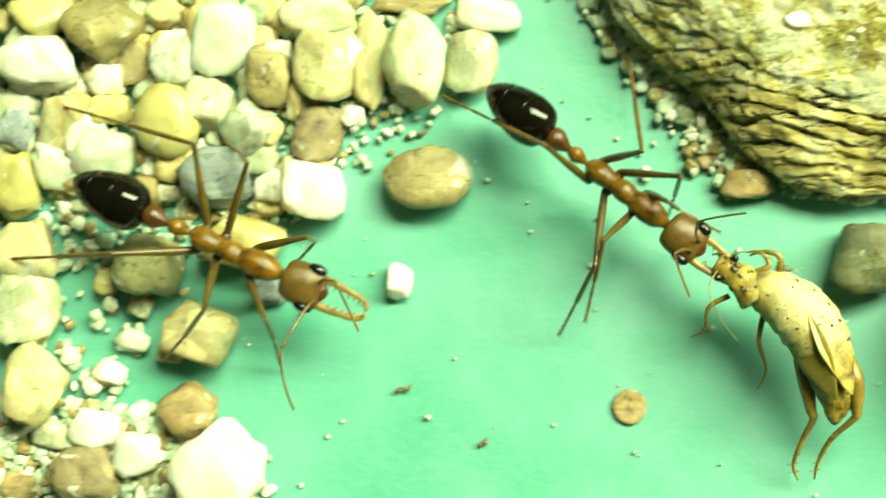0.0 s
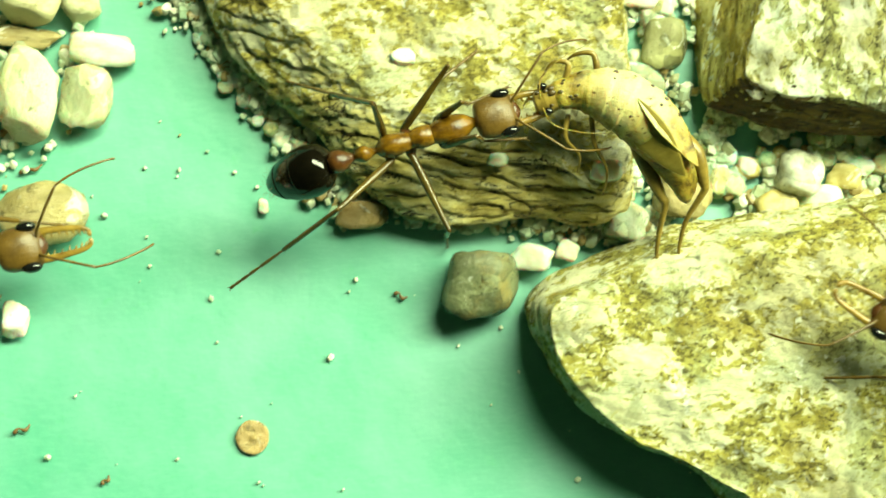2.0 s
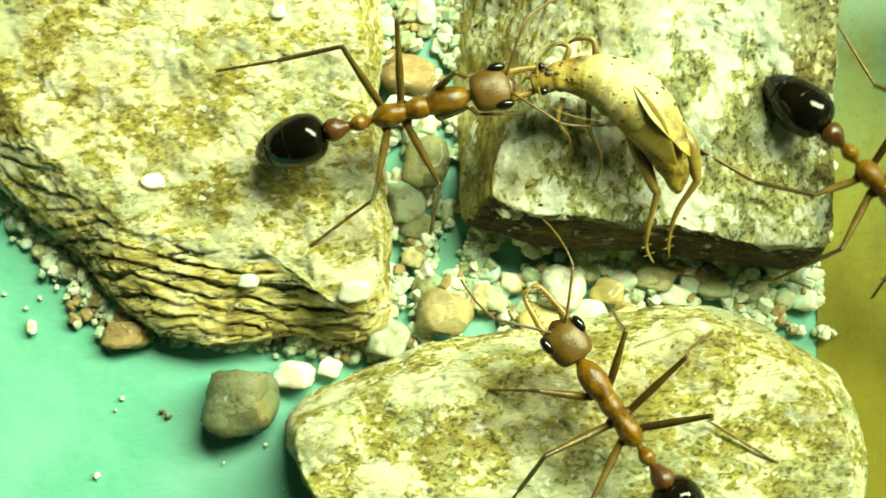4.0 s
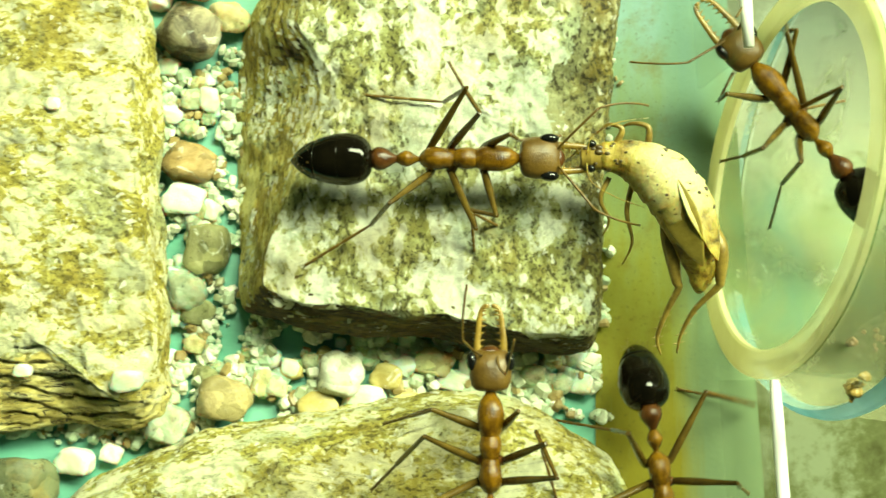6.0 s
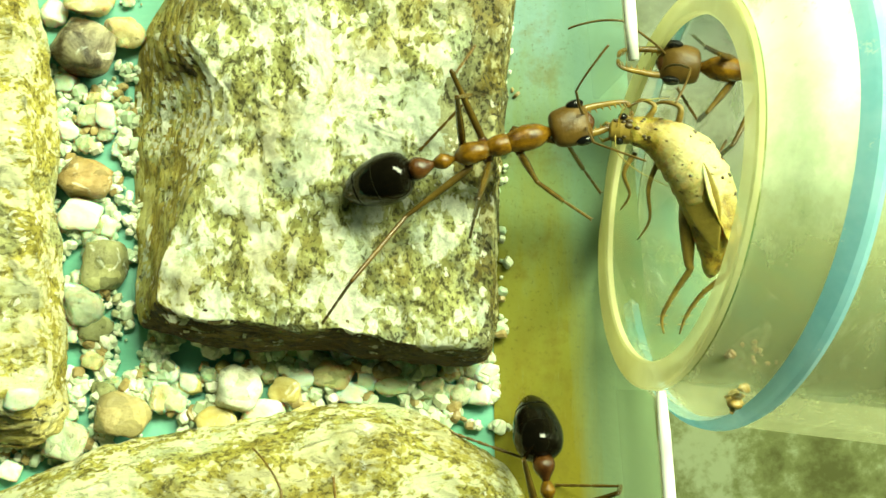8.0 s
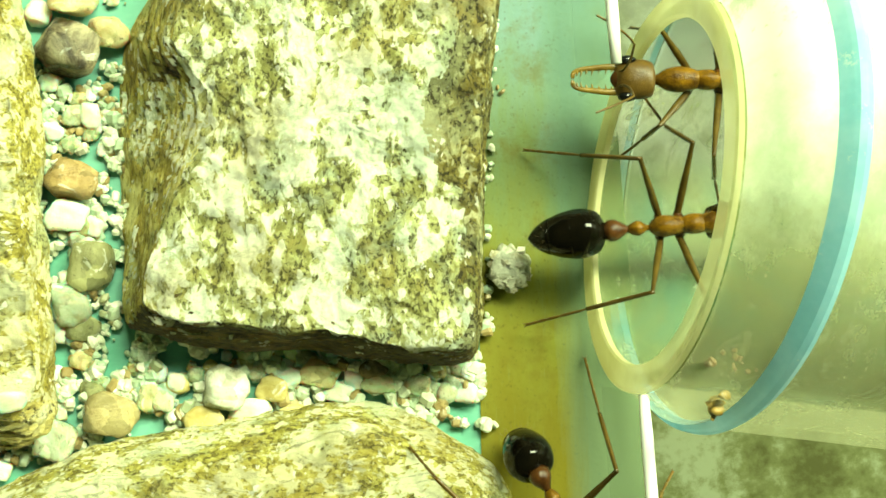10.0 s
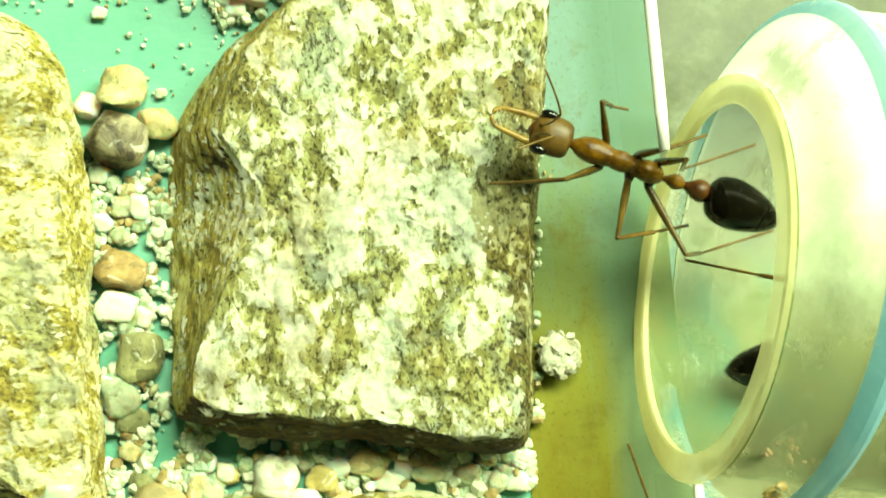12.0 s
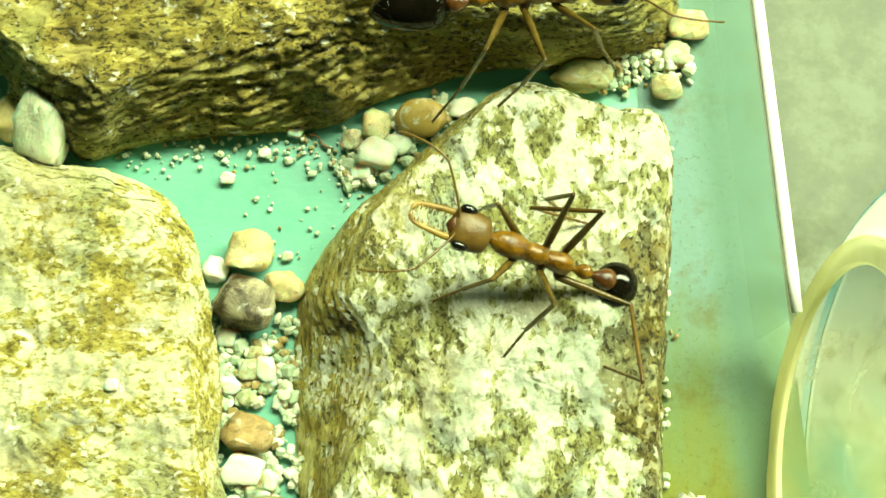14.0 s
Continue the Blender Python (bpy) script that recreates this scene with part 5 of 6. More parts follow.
def leg_parts(root):
    """The leg pieces of an ant, in the order of LEGS."""
    names = {"femur": [], "tibia": [], "tarsus": []}
    for o in root.children:
        base = o.name.split(".")[0]
        if base in names:
            names[base].append(o)
    for v in names.values():
        v.sort(key=lambda o: (BONES_ORDER.index(o["row"]),))
    return list(zip(names["femur"], names["tibia"], names["tarsus"]))


BONES_ORDER = list(range(6))


def along(a, b):
    """The pose of a piece that runs along x from a to b."""
    d = (b - a).normalized()
    side = Vector((0, 0, 1)).cross(d)
    side = side.normalized() if side.length > 1e-4 else Vector((0, 1, 0))
    up = d.cross(side)
    m = Matrix((d, side, up)).transposed().to_4x4()
    return Matrix.Translation(a * K) @ m


def bend(hip, foot, bones, aim=None, free=True):
    """Knee, ankle and tip of a leg from hip to foot in an ant's own space. aim: the thigh's heading and rise, in degrees."""
    a, b, c = (v * ANT for v in bones)
    if aim is None and free:
        kind = min(HIPS, key=lambda n: abs(HIPS[n][0] * ANT - hip.x))
        aim = (math.copysign({"front": 48, "middle": 78, "hind": 112}[kind], hip.y), {"front": 30, "middle": 32, "hind": 42}[kind])
    if aim is not None:
        az, el = radians(aim[0]), radians(aim[1])
        knee = hip + a * Vector((math.cos(el) * math.cos(az), math.cos(el) * math.sin(az), math.sin(el)))
        d = foot - knee
        L = min(max(d.length, abs(b - c) + 0.8), (b + c) * 0.998)
        u = d.normalized()
        x = (b * b - c * c + L * L) / (2 * L)
        h = math.sqrt(max(0.0, b * b - x * x))
        down = Vector((0, 0, -1)) + u * u.z
        down = down.normalized() if down.length > 1e-3 else Vector((math.cos(az), math.sin(az), 0))
        ankle = knee + u * x + down * h
        if ankle.z < foot.z - 0.2:
            ankle = knee + u * x - down * h
        return knee, ankle, ankle + (knee + u * L - ankle).normalized() * c
    flat = Vector((hip.x - foot.x, hip.y - foot.y, 0))
    away = flat.length
    flat = flat.normalized() if away > 1e-3 else Vector((0, -1, 0))
    ankle = foot + (flat * 0.93 + Vector((0, 0, 0.37))) * c
    reach = (a + b) * 0.985
    d = ankle - hip
    if d.length > reach:
        ankle = hip + d.normalized() * reach
    if d.length < abs(a - b) + 0.4:
        ankle = hip + d.normalized() * (abs(a - b) + 0.4)
    d = ankle - hip
    L = d.length
    u = d / L
    x = (a * a - b * b + L * L) / (2 * L)
    h = math.sqrt(max(0.0, a * a - x * x))
    up = Vector((0, 0, 1)) - u * u.z
    up = up.normalized() if up.length > 1e-3 else Vector((0, 0, 1))
    knee = hip + u * x + up * h
    way = foot - ankle
    tip = ankle + way.normalized() * c
    return knee, ankle, tip


def ant_place(rows, t):
    """x, y, z and yaw at a time, gliding between rows."""
    if t <= rows[0][0]:
        return rows[0][1:]
    for a, b in zip(rows, rows[1:]):
        if t <= b[0]:
            u = (t - a[0]) / (b[0] - a[0])
            if b[0] - a[0] > 1.0:
                u = u * u * (3 - 2 * u)
            turn = (b[4] - a[4] + 180) % 360 - 180
            return tuple(p + (q - p) * u for p, q in zip(a[1:4], b[1:4])) + (a[4] + turn * u,)
    return rows[-1][1:]


def thin_rows(rows):
    """Leaves out rows that stand still between equal neighbours."""
    def same(m, n):
        return all(abs(p - q) < 1e-6 for r, s in zip(m, n) for p, q in zip(r, s))
    keep = [rows[0]]
    for a, b, c in zip(rows, rows[1:], rows[2:]):
        if not (same(a[1], b[1]) and same(b[1], c[1])):
            keep.append(b)
    return keep + [rows[-1]]


def set_foot(table, t):
    """A foot's place and the thigh's aim by a table of seconds, places and aims; None where the table says nothing."""
    for a, b in zip(table, table[1:]):
        if a[0] - 0.01 <= t <= b[0] + 0.01 and b[0] - a[0] < 0.8:
            u = min(1.0, max(0.0, (t - a[0]) / (b[0] - a[0])))
            far = math.hypot(b[1] - a[1], b[2] - a[2])
            if far > 1.0:
                u = min(1.0, max(0.0, (u - 0.2) / 0.6))
            x, y = a[1] + (b[1] - a[1]) * u, a[2] + (b[2] - a[2]) * u
            aims = [r[3:] for r in (a, b) if len(r) > 3]
            aim = aims[0] if aims else None
            if len(aims) == 2:
                turn = (aims[1][0] - aims[0][0] + 180) % 360 - 180
                aim = (aims[0][0] + turn * u, aims[0][1] + (aims[1][1] - aims[0][1]) * u)
            return Vector((x, y, ground(x, y) + min(1.5, far * 0.4) * math.sin(math.pi * u))), aim
    for a in table:
        if abs(a[0] - t) < 0.16:
            return Vector((a[1], a[2], ground(a[1], a[2]))), (a[3:] or None)
    return None, None


def feeler_rest(side):
    """Heading and rise of a feeler's tip from its socket, as it is drawn, in degrees."""
    v = Vector((14.3 - 7.25, (5.0 - 0.62) * side, -0.9 - 0.30))
    return math.degrees(math.atan2(v.y, v.x)), math.degrees(math.asin(v.z / v.length))


def key_ant(root, rows, held=(), rest=None, pitch=((0.0, 0.0),), fixed=None, planted=None, curl=(), size=1.0, feelers=None):
    """Keys an ant's body along rows, and its legs in a stepping gait. held: legs carried in the air, at places in its own space."""
    rest = {**REST, **(rest or {})}
    held = dict(held)
    fixed = fixed or {}
    planted = planted or {}
    root.scale = (size, size, size)
    step = 0.1
    times = [round(k * step, 2) for k in range(141)]
    spots = [ant_place(rows, t) for t in times]
    mats = [Matrix.Translation((x, y, z)) @ Matrix.Rotation(radians(w), 4, "Z") @ Matrix.Rotation(radians(float(np.interp(t, [p[0] for p in pitch], [p[1] for p in pitch]))), 4, "Y") for t, (x, y, z, w) in zip(times, spots)]
    walk(root, thin_rows([(t, Matrix.Translation(m.translation * K) @ m.to_3x3().to_4x4()) for t, m in zip(times, mats)]))
    feet = {}

    def wish(leg, i):
        kind, side = leg
        x, y = rest[leg] if leg in rest else rest[kind]
        w = mats[min(i, 140)] @ (size * Vector((x * ANT, y * ANT * side if leg not in rest else y * ANT, 0)))
        return Vector((w.x, w.y, ground(w.x, w.y)))

    rows_of = {leg: [] for leg in LEGS}
    swing = {leg: None for leg in LEGS}
    for leg in LEGS:
        if leg in fixed:
            feet[leg] = Vector((*fixed[leg], ground(*fixed[leg])))
        elif leg not in held:
            f = wish(leg, 0)
            group = (leg[0] == "middle") == (leg[1] > 0)
            fx = mats[0].to_3x3() @ Vector((1.2 if group else -1.0, 0, 0))
            feet[leg] = Vector((f.x + fx.x, f.y + fx.y, ground(f.x + fx.x, f.y + fx.y)))
    for i, t in enumerate(times):
        inv = mats[i].inverted()
        busy = {(leg[0] == "middle") == (leg[1] > 0) for leg in LEGS if swing[leg]}
        for leg in LEGS:
            kind, side = leg
            hx, hy, hz = HIPS[kind]
            hip = Vector((hx, (hy + 0.2) * side, hz)) * ANT
            told, aim = set_foot(planted[leg], t) if leg in planted else (None, None)
            if told is not None:
                feet[leg], swing[leg] = told.copy(), None
                feet[leg].z = ground(told.x, told.y)
                local = (inv @ told) / size
            elif leg in held:
                local = Vector(held[leg]) * ANT
            else:
                group = (kind == "middle") == (side > 0)
                if leg not in fixed and swing[leg] is None and (feet[leg] - wish(leg, i)).length > 1.9 and (not busy or busy == {group}):
                    swing[leg] = (i, feet[leg].copy(), wish(leg, i + 3) + 0.35 * (wish(leg, i + 3) - wish(leg, i)))
                    swing[leg][2].z = ground(swing[leg][2].x, swing[leg][2].y)
                    busy.add(group)
                place = feet[leg].copy()
                if swing[leg]:
                    i0, p, q = swing[leg]
                    u = (i - i0) / 2
                    place = p + (q - p) * u + Vector((0, 0, 1.6 * math.sin(math.pi * u)))
                    if u >= 1:
                        feet[leg], swing[leg], place = q.copy(), None, q.copy()
                local = (inv @ place) / size
            knee, ankle, tip = bend(hip, local, BONES[kind], aim, leg not in held)
            rows_of[leg].append((t, along(hip, knee), along(knee, ankle), along(ankle, tip)))
    for leg, pieces in zip(LEGS, leg_parts(root)):
        for k, piece in enumerate(pieces):
            walk(piece, thin_rows([(r[0], r[k + 1]) for r in rows_of[leg]]))
    # the feelers sway from their sockets, or point where the table says
    head = next(o for o in root.children if o.name.split(".")[0] == "head")
    tips = [o for o in head.children if o.name.split(".")[0] == "antenna"]
    for k, o in enumerate(tips):
        side = 1 - 2 * k
        socket = Vector((4.2 + 3.05 * HEAD, 0.62 * HEAD * side, 0.30 * HEAD)) * ANT * K
        az0, el0 = feeler_rest(side)
        turns = []
        for i in range(57):
            t = 0.25 * i
            phase = rows[0][1] * 0.7 + 2.1 * k + 4.6 * t
            az, el = az0 + 9 * math.sin(phase), el0 + 5 * math.sin(0.6 * phase)
            table = (feelers or {}).get(side, ())
            near = [r for r in table if abs(r[0] - t) <= 0.5]
            if near:
                before, after = max([r for r in near if r[0] <= t] or near[:1]), min([r for r in near if r[0] >= t] or near[-1:])
                u = 0.0 if after[0] == before[0] else (t - before[0]) / (after[0] - before[0])
                az = before[1] + ((after[1] - before[1] + 180) % 360 - 180) * u
                el = before[2] + (after[2] - before[2]) * u
            spin = Euler((0, radians(-el), radians(az))).to_matrix() @ Euler((0, radians(-el0), radians(az0))).to_matrix().inverted()
            turns.append((t, Matrix.Translation(socket) @ spin.to_4x4() @ Matrix.Translation(-socket)))
        walk(o, turns)
    if curl:
        gaster = next(o for o in root.children if o.name.split(".")[0] == "gaster")
        joint = Vector((-6.3 * ANT * K, 0, 0))
        walk(gaster, [(t, Matrix.Translation(joint) @ Matrix.Rotation(radians(-a), 4, "Y") @ Matrix.Translation(-joint)) for t, a in curl])
    return mats


# ---------------------------------------------------------------- the carried insect
BENT = [(2.3, 0.1, -0.1), (3.4, 0.2, 0.0), (4.7, 0.3, 0.1), (6.3, -0.1, 0.2), (7.9, -1.1, 0.2), (9.2, -2.6, 0.1), (10.1, -4.4, -0.1), (10.6, -6.3, -0.4), (10.7, -8.0, -0.7)]
def on_spine(points, u):
    fine = smooth_line(points, 12)
    f = u * (len(fine) - 1)
    i = min(int(f), len(fine) - 2)
    return Vector(fine[i]).lerp(Vector(fine[i + 1]), f - i)


WAIST = Vector((4.9, 0.3, 0.1))


def build_prey():
    """The carried insect; its hind body turns at the waist."""
    root = tagged(new("cricket_nymph"), "limp straw yellow cricket nymph carried in an ant's jaws", "insect")

    def stretch(name, a, b, radius, material, label, holder=root, count=40, flat=0.84, ripple=0.0):
        pts = [on_spine(BENT, a + (b - a) * k / count) for k in range(count + 1)]
        bm = bmesh.new()
        tube_along(bm, pts, [float(np.interp(k / count, [r[0] for r in radius], [r[1] for r in radius])) * (1 + ripple * ((k / count * 9) % 1.0 - 0.5)) for k in range(count + 1)], 28, flat)
        for v in bm.verts:
            v.co += 0.10 * noise.noise_vector(v.co * 0.9) + 0.04 * noise.noise_vector(v.co * 3.0)
        return part(name, bm, material, holder, label)
    head = stretch("head", 0.0, 0.18, [(0, 0.3), (0.15, 0.68), (0.5, 0.88), (0.85, 0.82), (1, 0.6)], M_PREY_DARK, "mottled brown head")
    stretch("pronotum", 0.14, 0.34, [(0, 0.75), (0.2, 0.98), (0.6, 1.15), (0.9, 1.3), (1, 1.2)], M_PREY, "straw yellow collar")
    rear = stretch("abdomen", 0.26, 1.0, [(0, 1.0), (0.12, 1.45), (0.28, 1.9), (0.42, 2.0), (0.58, 1.8), (0.76, 1.35), (0.92, 0.72), (1, 0.15)], M_PREY, "plump pale yellow abdomen with brown dots", count=90, ripple=0.055)
    for s in (1, -1):
        bm = bmesh.new()
        ball(bm, (3.0, 0.2 + 0.80 * s, 0.40), 0.32, 0.26, 0.3, 2)
        part("eye", bm, M_EYE, head, "dark eye")
        bm = bmesh.new()
        line = smooth_line([(2.7, 0.3 * s, 0.6), (3.0, 1.5 * s, 1.0), (4.6, 2.4 * s, 0.8), (6.6, 2.9 * s, 0.2)], 5)
        tube_along(bm, line, [0.045 - 0.0015 * i for i in range(len(line))], 6)
        part("antenna", bm, M_PREY, head)
        bm = bmesh.new()
        tube_along(bm, [(2.6, 0.35 * s, -0.2), (2.1, 0.6 * s, -0.6), (1.8, 0.3 * s, -1.1)], [0.14, 0.12, 0.05], 6)
        part("palp", bm, M_PREY, head)
        bm = bmesh.new()
        spindle(bm, [(-2.6, 0.3, 0.05, -0.1), (-1.5, 0.9, 0.10, 0.05), (0.3, 1.25, 0.11, 0.10), (2.0, 0.90, 0.08, 0.0), (3.4, 0.30, 0.05, -0.2), (3.8, 0.05, 0.03, -0.3)], 16, 4, 0.05)
        x, y, z, turn, tilt = (8.7, -3.0, 1.30, -64, 34) if s < 0 else (9.8, -2.5, 1.30, -62, -34)
        bm.transform(Matrix.Translation((x, y, z)) @ Matrix.Rotation(radians(turn), 4, "Z") @ Matrix.Rotation(radians(tilt), 4, "X"))
        part("wing_pad", bm, M_PREY_WING if s < 0 else M_PREY, rear, "pale olive pointed wing pad")

    bm = bmesh.new()
    for k in range(8):
        u = 0.42 + 0.062 * k
        p, q = on_spine(BENT, u), on_spine(BENT, u + 0.01)
        d = (q - p).normalized()
        out = Vector((-d.y, d.x, 0))
        r = float(np.interp((u - 0.26) / 0.74, [0, 0.12, 0.28, 0.42, 0.58, 0.76, 1], [1.0, 1.45, 1.9, 2.0, 1.8, 1.35, 0.3]))
        for a, size in ((0.55, 0.22), (0.98, 0.15), (2.0, 0.12)):
            ball(bm, p + out * r * 0.95 * math.cos(a) + Vector((0, 0, 0.80 * r * math.sin(a))), size, size * 0.8, size * 0.6, 2)
    part("dark_spots", bm, M_PREY_SPOT, rear, "rows of small dark spots")
    bm = bmesh.new()
    rng = random.Random(31)
    for k in range(16):
        u, a = rng.uniform(0.05, 0.30), rng.uniform(0.5, 2.7)
        p, q = on_spine(BENT, u), on_spine(BENT, u + 0.01)
        d = (q - p).normalized()
        r = float(np.interp(u, [0.05, 0.14, 0.30], [0.80, 0.98, 1.25]))
        size = rng.uniform(0.12, 0.30)
        ball(bm, p + Vector((-d.y, d.x, 0)) * r * 0.92 * math.cos(a) + Vector((0, 0, 0.78 * r * math.sin(a))), size, size * 0.7, size * 0.5, 2)
    part("dark_markings", bm, M_PREY_SPOT, root, "dark brown marks on head and collar")

    def limb(name, holder, pts, radii, label="", spines=0):
        line = smooth_line([tuple(p) + (r,) for p, r in zip(pts, radii)], 5)
        bm = bmesh.new()
        tube_along(bm, [p[:3] for p in line], [max(0.03, p[3]) for p in line], 8)
        for k in range(len(line) * 5 // 9, len(line) - 2, 2)[:spines] if spines else ():
            p = Vector(line[k][:3])
            for q in ((0.32, 0.1, 0.1), (-0.34, -0.1, 0.1)):
                tube_along(bm, [p, p + Vector(q) * 0.6, p + Vector(q) * 1.2], [0.05, 0.04, 0.01], 4)
        part(name, bm, M_PREY_DARK, holder, label)
    limb("hind_leg", rear, [(8.2, -2.6, -1.0), (8.6, -4.6, -0.9), (9.2, -7.2, -1.0), (9.4, -7.7, -1.1), (8.9, -9.2, -2.0), (8.5, -10.9, -2.9), (8.9, -12.0, -3.4)], [0.4, 0.60, 0.34, 0.24, 0.18, 0.13, 0.06], "folded spiny hind leg", 6)
    limb("hind_leg", rear, [(10.6, -3.2, 0.0), (11.6, -5.0, 0.2), (11.9, -7.0, -0.3), (11.8, -7.5, -0.5), (10.6, -9.0, -1.6), (10.0, -10.6, -2.6), (9.9, -11.8, -3.2)], [0.4, 0.58, 0.34, 0.24, 0.17, 0.12, 0.06], "folded spiny hind leg", 6)
    limb("middle_leg", rear, [(5.9, -1.3, -0.8), (5.7, -3.1, -1.0), (6.3, -4.9, -1.9), (5.9, -6.3, -2.9)], [0.20, 0.16, 0.10, 0.05])
    limb("middle_leg", rear, [(6.6, 1.3, 0.3), (6.5, 2.3, 0.5), (5.5, 2.5, 0.3), (4.7, 2.2, -0.1)], [0.24, 0.19, 0.13, 0.05])
    limb("front_leg", root, [(4.3, -1.0, -0.5), (3.8, -2.4, -0.7), (4.5, -3.6, -1.5), (4.2, -4.6, -2.3)], [0.19, 0.15, 0.10, 0.05])
    limb("front_leg", root, [(4.5, 1.0, 0.3), (4.9, 2.0, 0.6), (4.0, 2.3, 0.4), (3.3, 1.7, 0.0)], [0.24, 0.18, 0.12, 0.05])
    return root, rear


# ---------------------------------------------------------------- build
build_setting()
build_tube()
build_rocks()
build_pebbles()
build_grains()
build_litter()
dragged_stone = build_crumbly_stone()
first_ant = build_ant()
for piece_name in ("femur", "tibia", "tarsus"):
    row = 0
    for o in first_ant.children:
        if o.name.split(".")[0] == piece_name:
            o["row"] = row
            row += 1
carrier = tagged(first_ant, "bull ant with glossy black abdomen carrying a pale insect", "ant", "bull ants")
follower, slab_ant, wall_ant, tube_ant, far_ant = (copy_thing(first_ant, Matrix.Identity(4)) for _ in range(5))
tagged(follower, "bull ant with open yellow jaws walking off the pebbles", "ant", "bull ants")
tagged(slab_ant, "bull ant with raised feelers on the pale slab", "ant", "bull ants")
tagged(wall_ant, "bull ant with black abdomen beside the tray wall", "ant", "bull ants")
tagged(tube_ant, "bull ant coming out of the plastic tube", "ant", "bull ants")
tagged(far_ant, "bull ant on the long brown rock", "ant", "bull ants")
prey, prey_rear = build_prey()


FEELERS = {
    "carrier": {1: [(0.0, 70, 64), (7.0, 56, 71), (7.5, 60, 60)], -1: [(0.0, -57, 67), (7.0, -80, 59), (7.5, -62, 53)]},
    "follower": {1: [(0.0, -14, 50), (0.5, 27, -8), (1.0, 72, 62), (1.5, 34, 9)], -1: [(0.0, -75, 8), (0.5, -31, 0), (1.0, -11, -4), (1.5, -5, -4)]},
    "slab": {1: [(3.0, 35, 60), (5.5, -4, 42), (6.0, 16, 51), (6.5, 40, 5)], -1: [(3.0, -115, 69), (5.5, -73, 62), (6.0, -42, 82), (6.5, -40, 70)]},
    "tube": {1: [(5.5, 54, -10), (6.0, 65, 7), (6.5, -5, -3), (7.0, 10, -3), (7.5, 97, 46), (8.0, 90, 60), (10.5, 49, 59), (11.0, 45, 41), (11.5, 76, 59), (12.0, 74, 70), (12.5, 68, 38), (13.0, 82, 60)], -1: [(6.0, 77, 77), (7.0, -8, -4), (7.5, -56, 72), (8.0, -9, -2), (10.5, -49, 60), (11.0, -67, 43), (11.5, -93, 68), (12.0, -69, 71), (13.0, -94, 75)]},
}
CARRIER_FEET = {
    ("front", 1): [(7.5, 72.5, 22.7, 8, 37), (8.0, 75.1, 20.8, -33, 4)],
    ("front", -1): [(0.0, 8.0, -8.4, -95, 50), (0.5, 20.7, -5.7, -54, 65), (1.0, 22.1, 0.2, -30, 2), (1.5, 24.0, 4.0, -25, 2), (6.0, 59.2, 18.9, -78, 33), (6.5, 62.4, 19.3, -80, 27), (7.0, 70.0, 18.1, -46, 14), (7.5, 76.0, 15.5, -42, 2), (8.0, 77.2, 17.8, -86, 51)],
    ("middle", 1): [(0.0, 13.9, 3.1, 30, 44), (0.5, 20.4, 3.7, 53, 33), (1.0, 19.2, 5.6, 41, 45), (1.5, 21.9, 12.2, 32, 58), (2.0, 26.2, 16.1, 37, 34), (2.5, 27.0, 19.2, 69, 28), (3.0, 30.9, 23.5, 51, 37), (5.5, 50.8, 28.4, 27, 55), (6.0, 55.4, 30.8, 38, 66), (6.5, 59.3, 26.2), (7.0, 63.2, 26.9, 57, 38), (7.5, 62.6, 26.6, 103, 34), (8.0, 65.0, 32.0)],
    ("middle", -1): [(0.0, 6.8, -5.5, -58, 28), (0.5, 18.6, -7.0, -46, 2), (1.0, 18.7, -6.7, -72, 1), (1.5, 18.5, -6.8, -88, 0), (2.0, 24.8, 3.6, -80, -1), (2.5, 30.9, 7.0, -57, 0), (3.0, 31.7, 10.0, -78, 2), (5.5, 49.7, 14.1, -98, -6), (6.0, 57.7, 17.2, -70, 37), (6.5, 59.2, 17.0, -85, 6), (7.0, 63.1, 17.2, -68, 16), (7.5, 64.0, 13.3, -100, 20), (8.0, 64.5, 18.9, -124, 56)],
    ("hind", 1): [(0.0, 10.7, 15.1, 42, 61), (0.5, 13.0, 12.7, 38, 82), (1.0, 12.0, 11.9, 21, 79), (1.5, 12.3, 15.6, 41, 82), (2.0, 13.8, 14.2, 102, 73), (2.5, 17.8, 15.6, -141, 81), (3.0, 18.7, 17.6, 70, 72), (5.5, 44.3, 25.9, 58, 66), (6.0, 50.4, 27.6, 55, 41), (6.5, 51.6, 27.8, 28, 71), (7.0, 48.8, 30.1, 76, 70), (7.5, 49.1, 30.0, 137, 29), (8.0, 61.2, 24.9, 88, 64), (10.5, 74.4, 24.8, 64, 65), (11.0, 74.5, 24.3, 72, 61), (11.5, 74.5, 24.2, 90, 43)],
    ("hind", -1): [(0.0, -2.2, 11.3, 179, 53), (0.5, 3.0, -1.6, -113, 71), (1.0, 3.0, -1.7, -118, 74), (1.5, 6.9, -1.9, -118, 61), (2.0, 7.1, -1.8, -152, 28), (2.5, 19.9, 5.9, -133, 39), (3.0, 19.6, 8.2, -146, 12), (5.5, 42.2, 17.5, -114, 59), (6.0, 46.5, 16.2, -137, 47), (6.5, 45.9, 15.9, -131, 63), (7.0, 52.9, 16.9), (7.5, 54.3, 13.3, -132, 27), (8.0, 54.7, 13.4, -159, -4), (10.5, 77.2, 9.9, -125, 50), (11.0, 76.0, 11.2, -139, 48), (11.5, 78.0, 9.6, -153, 35)],
}
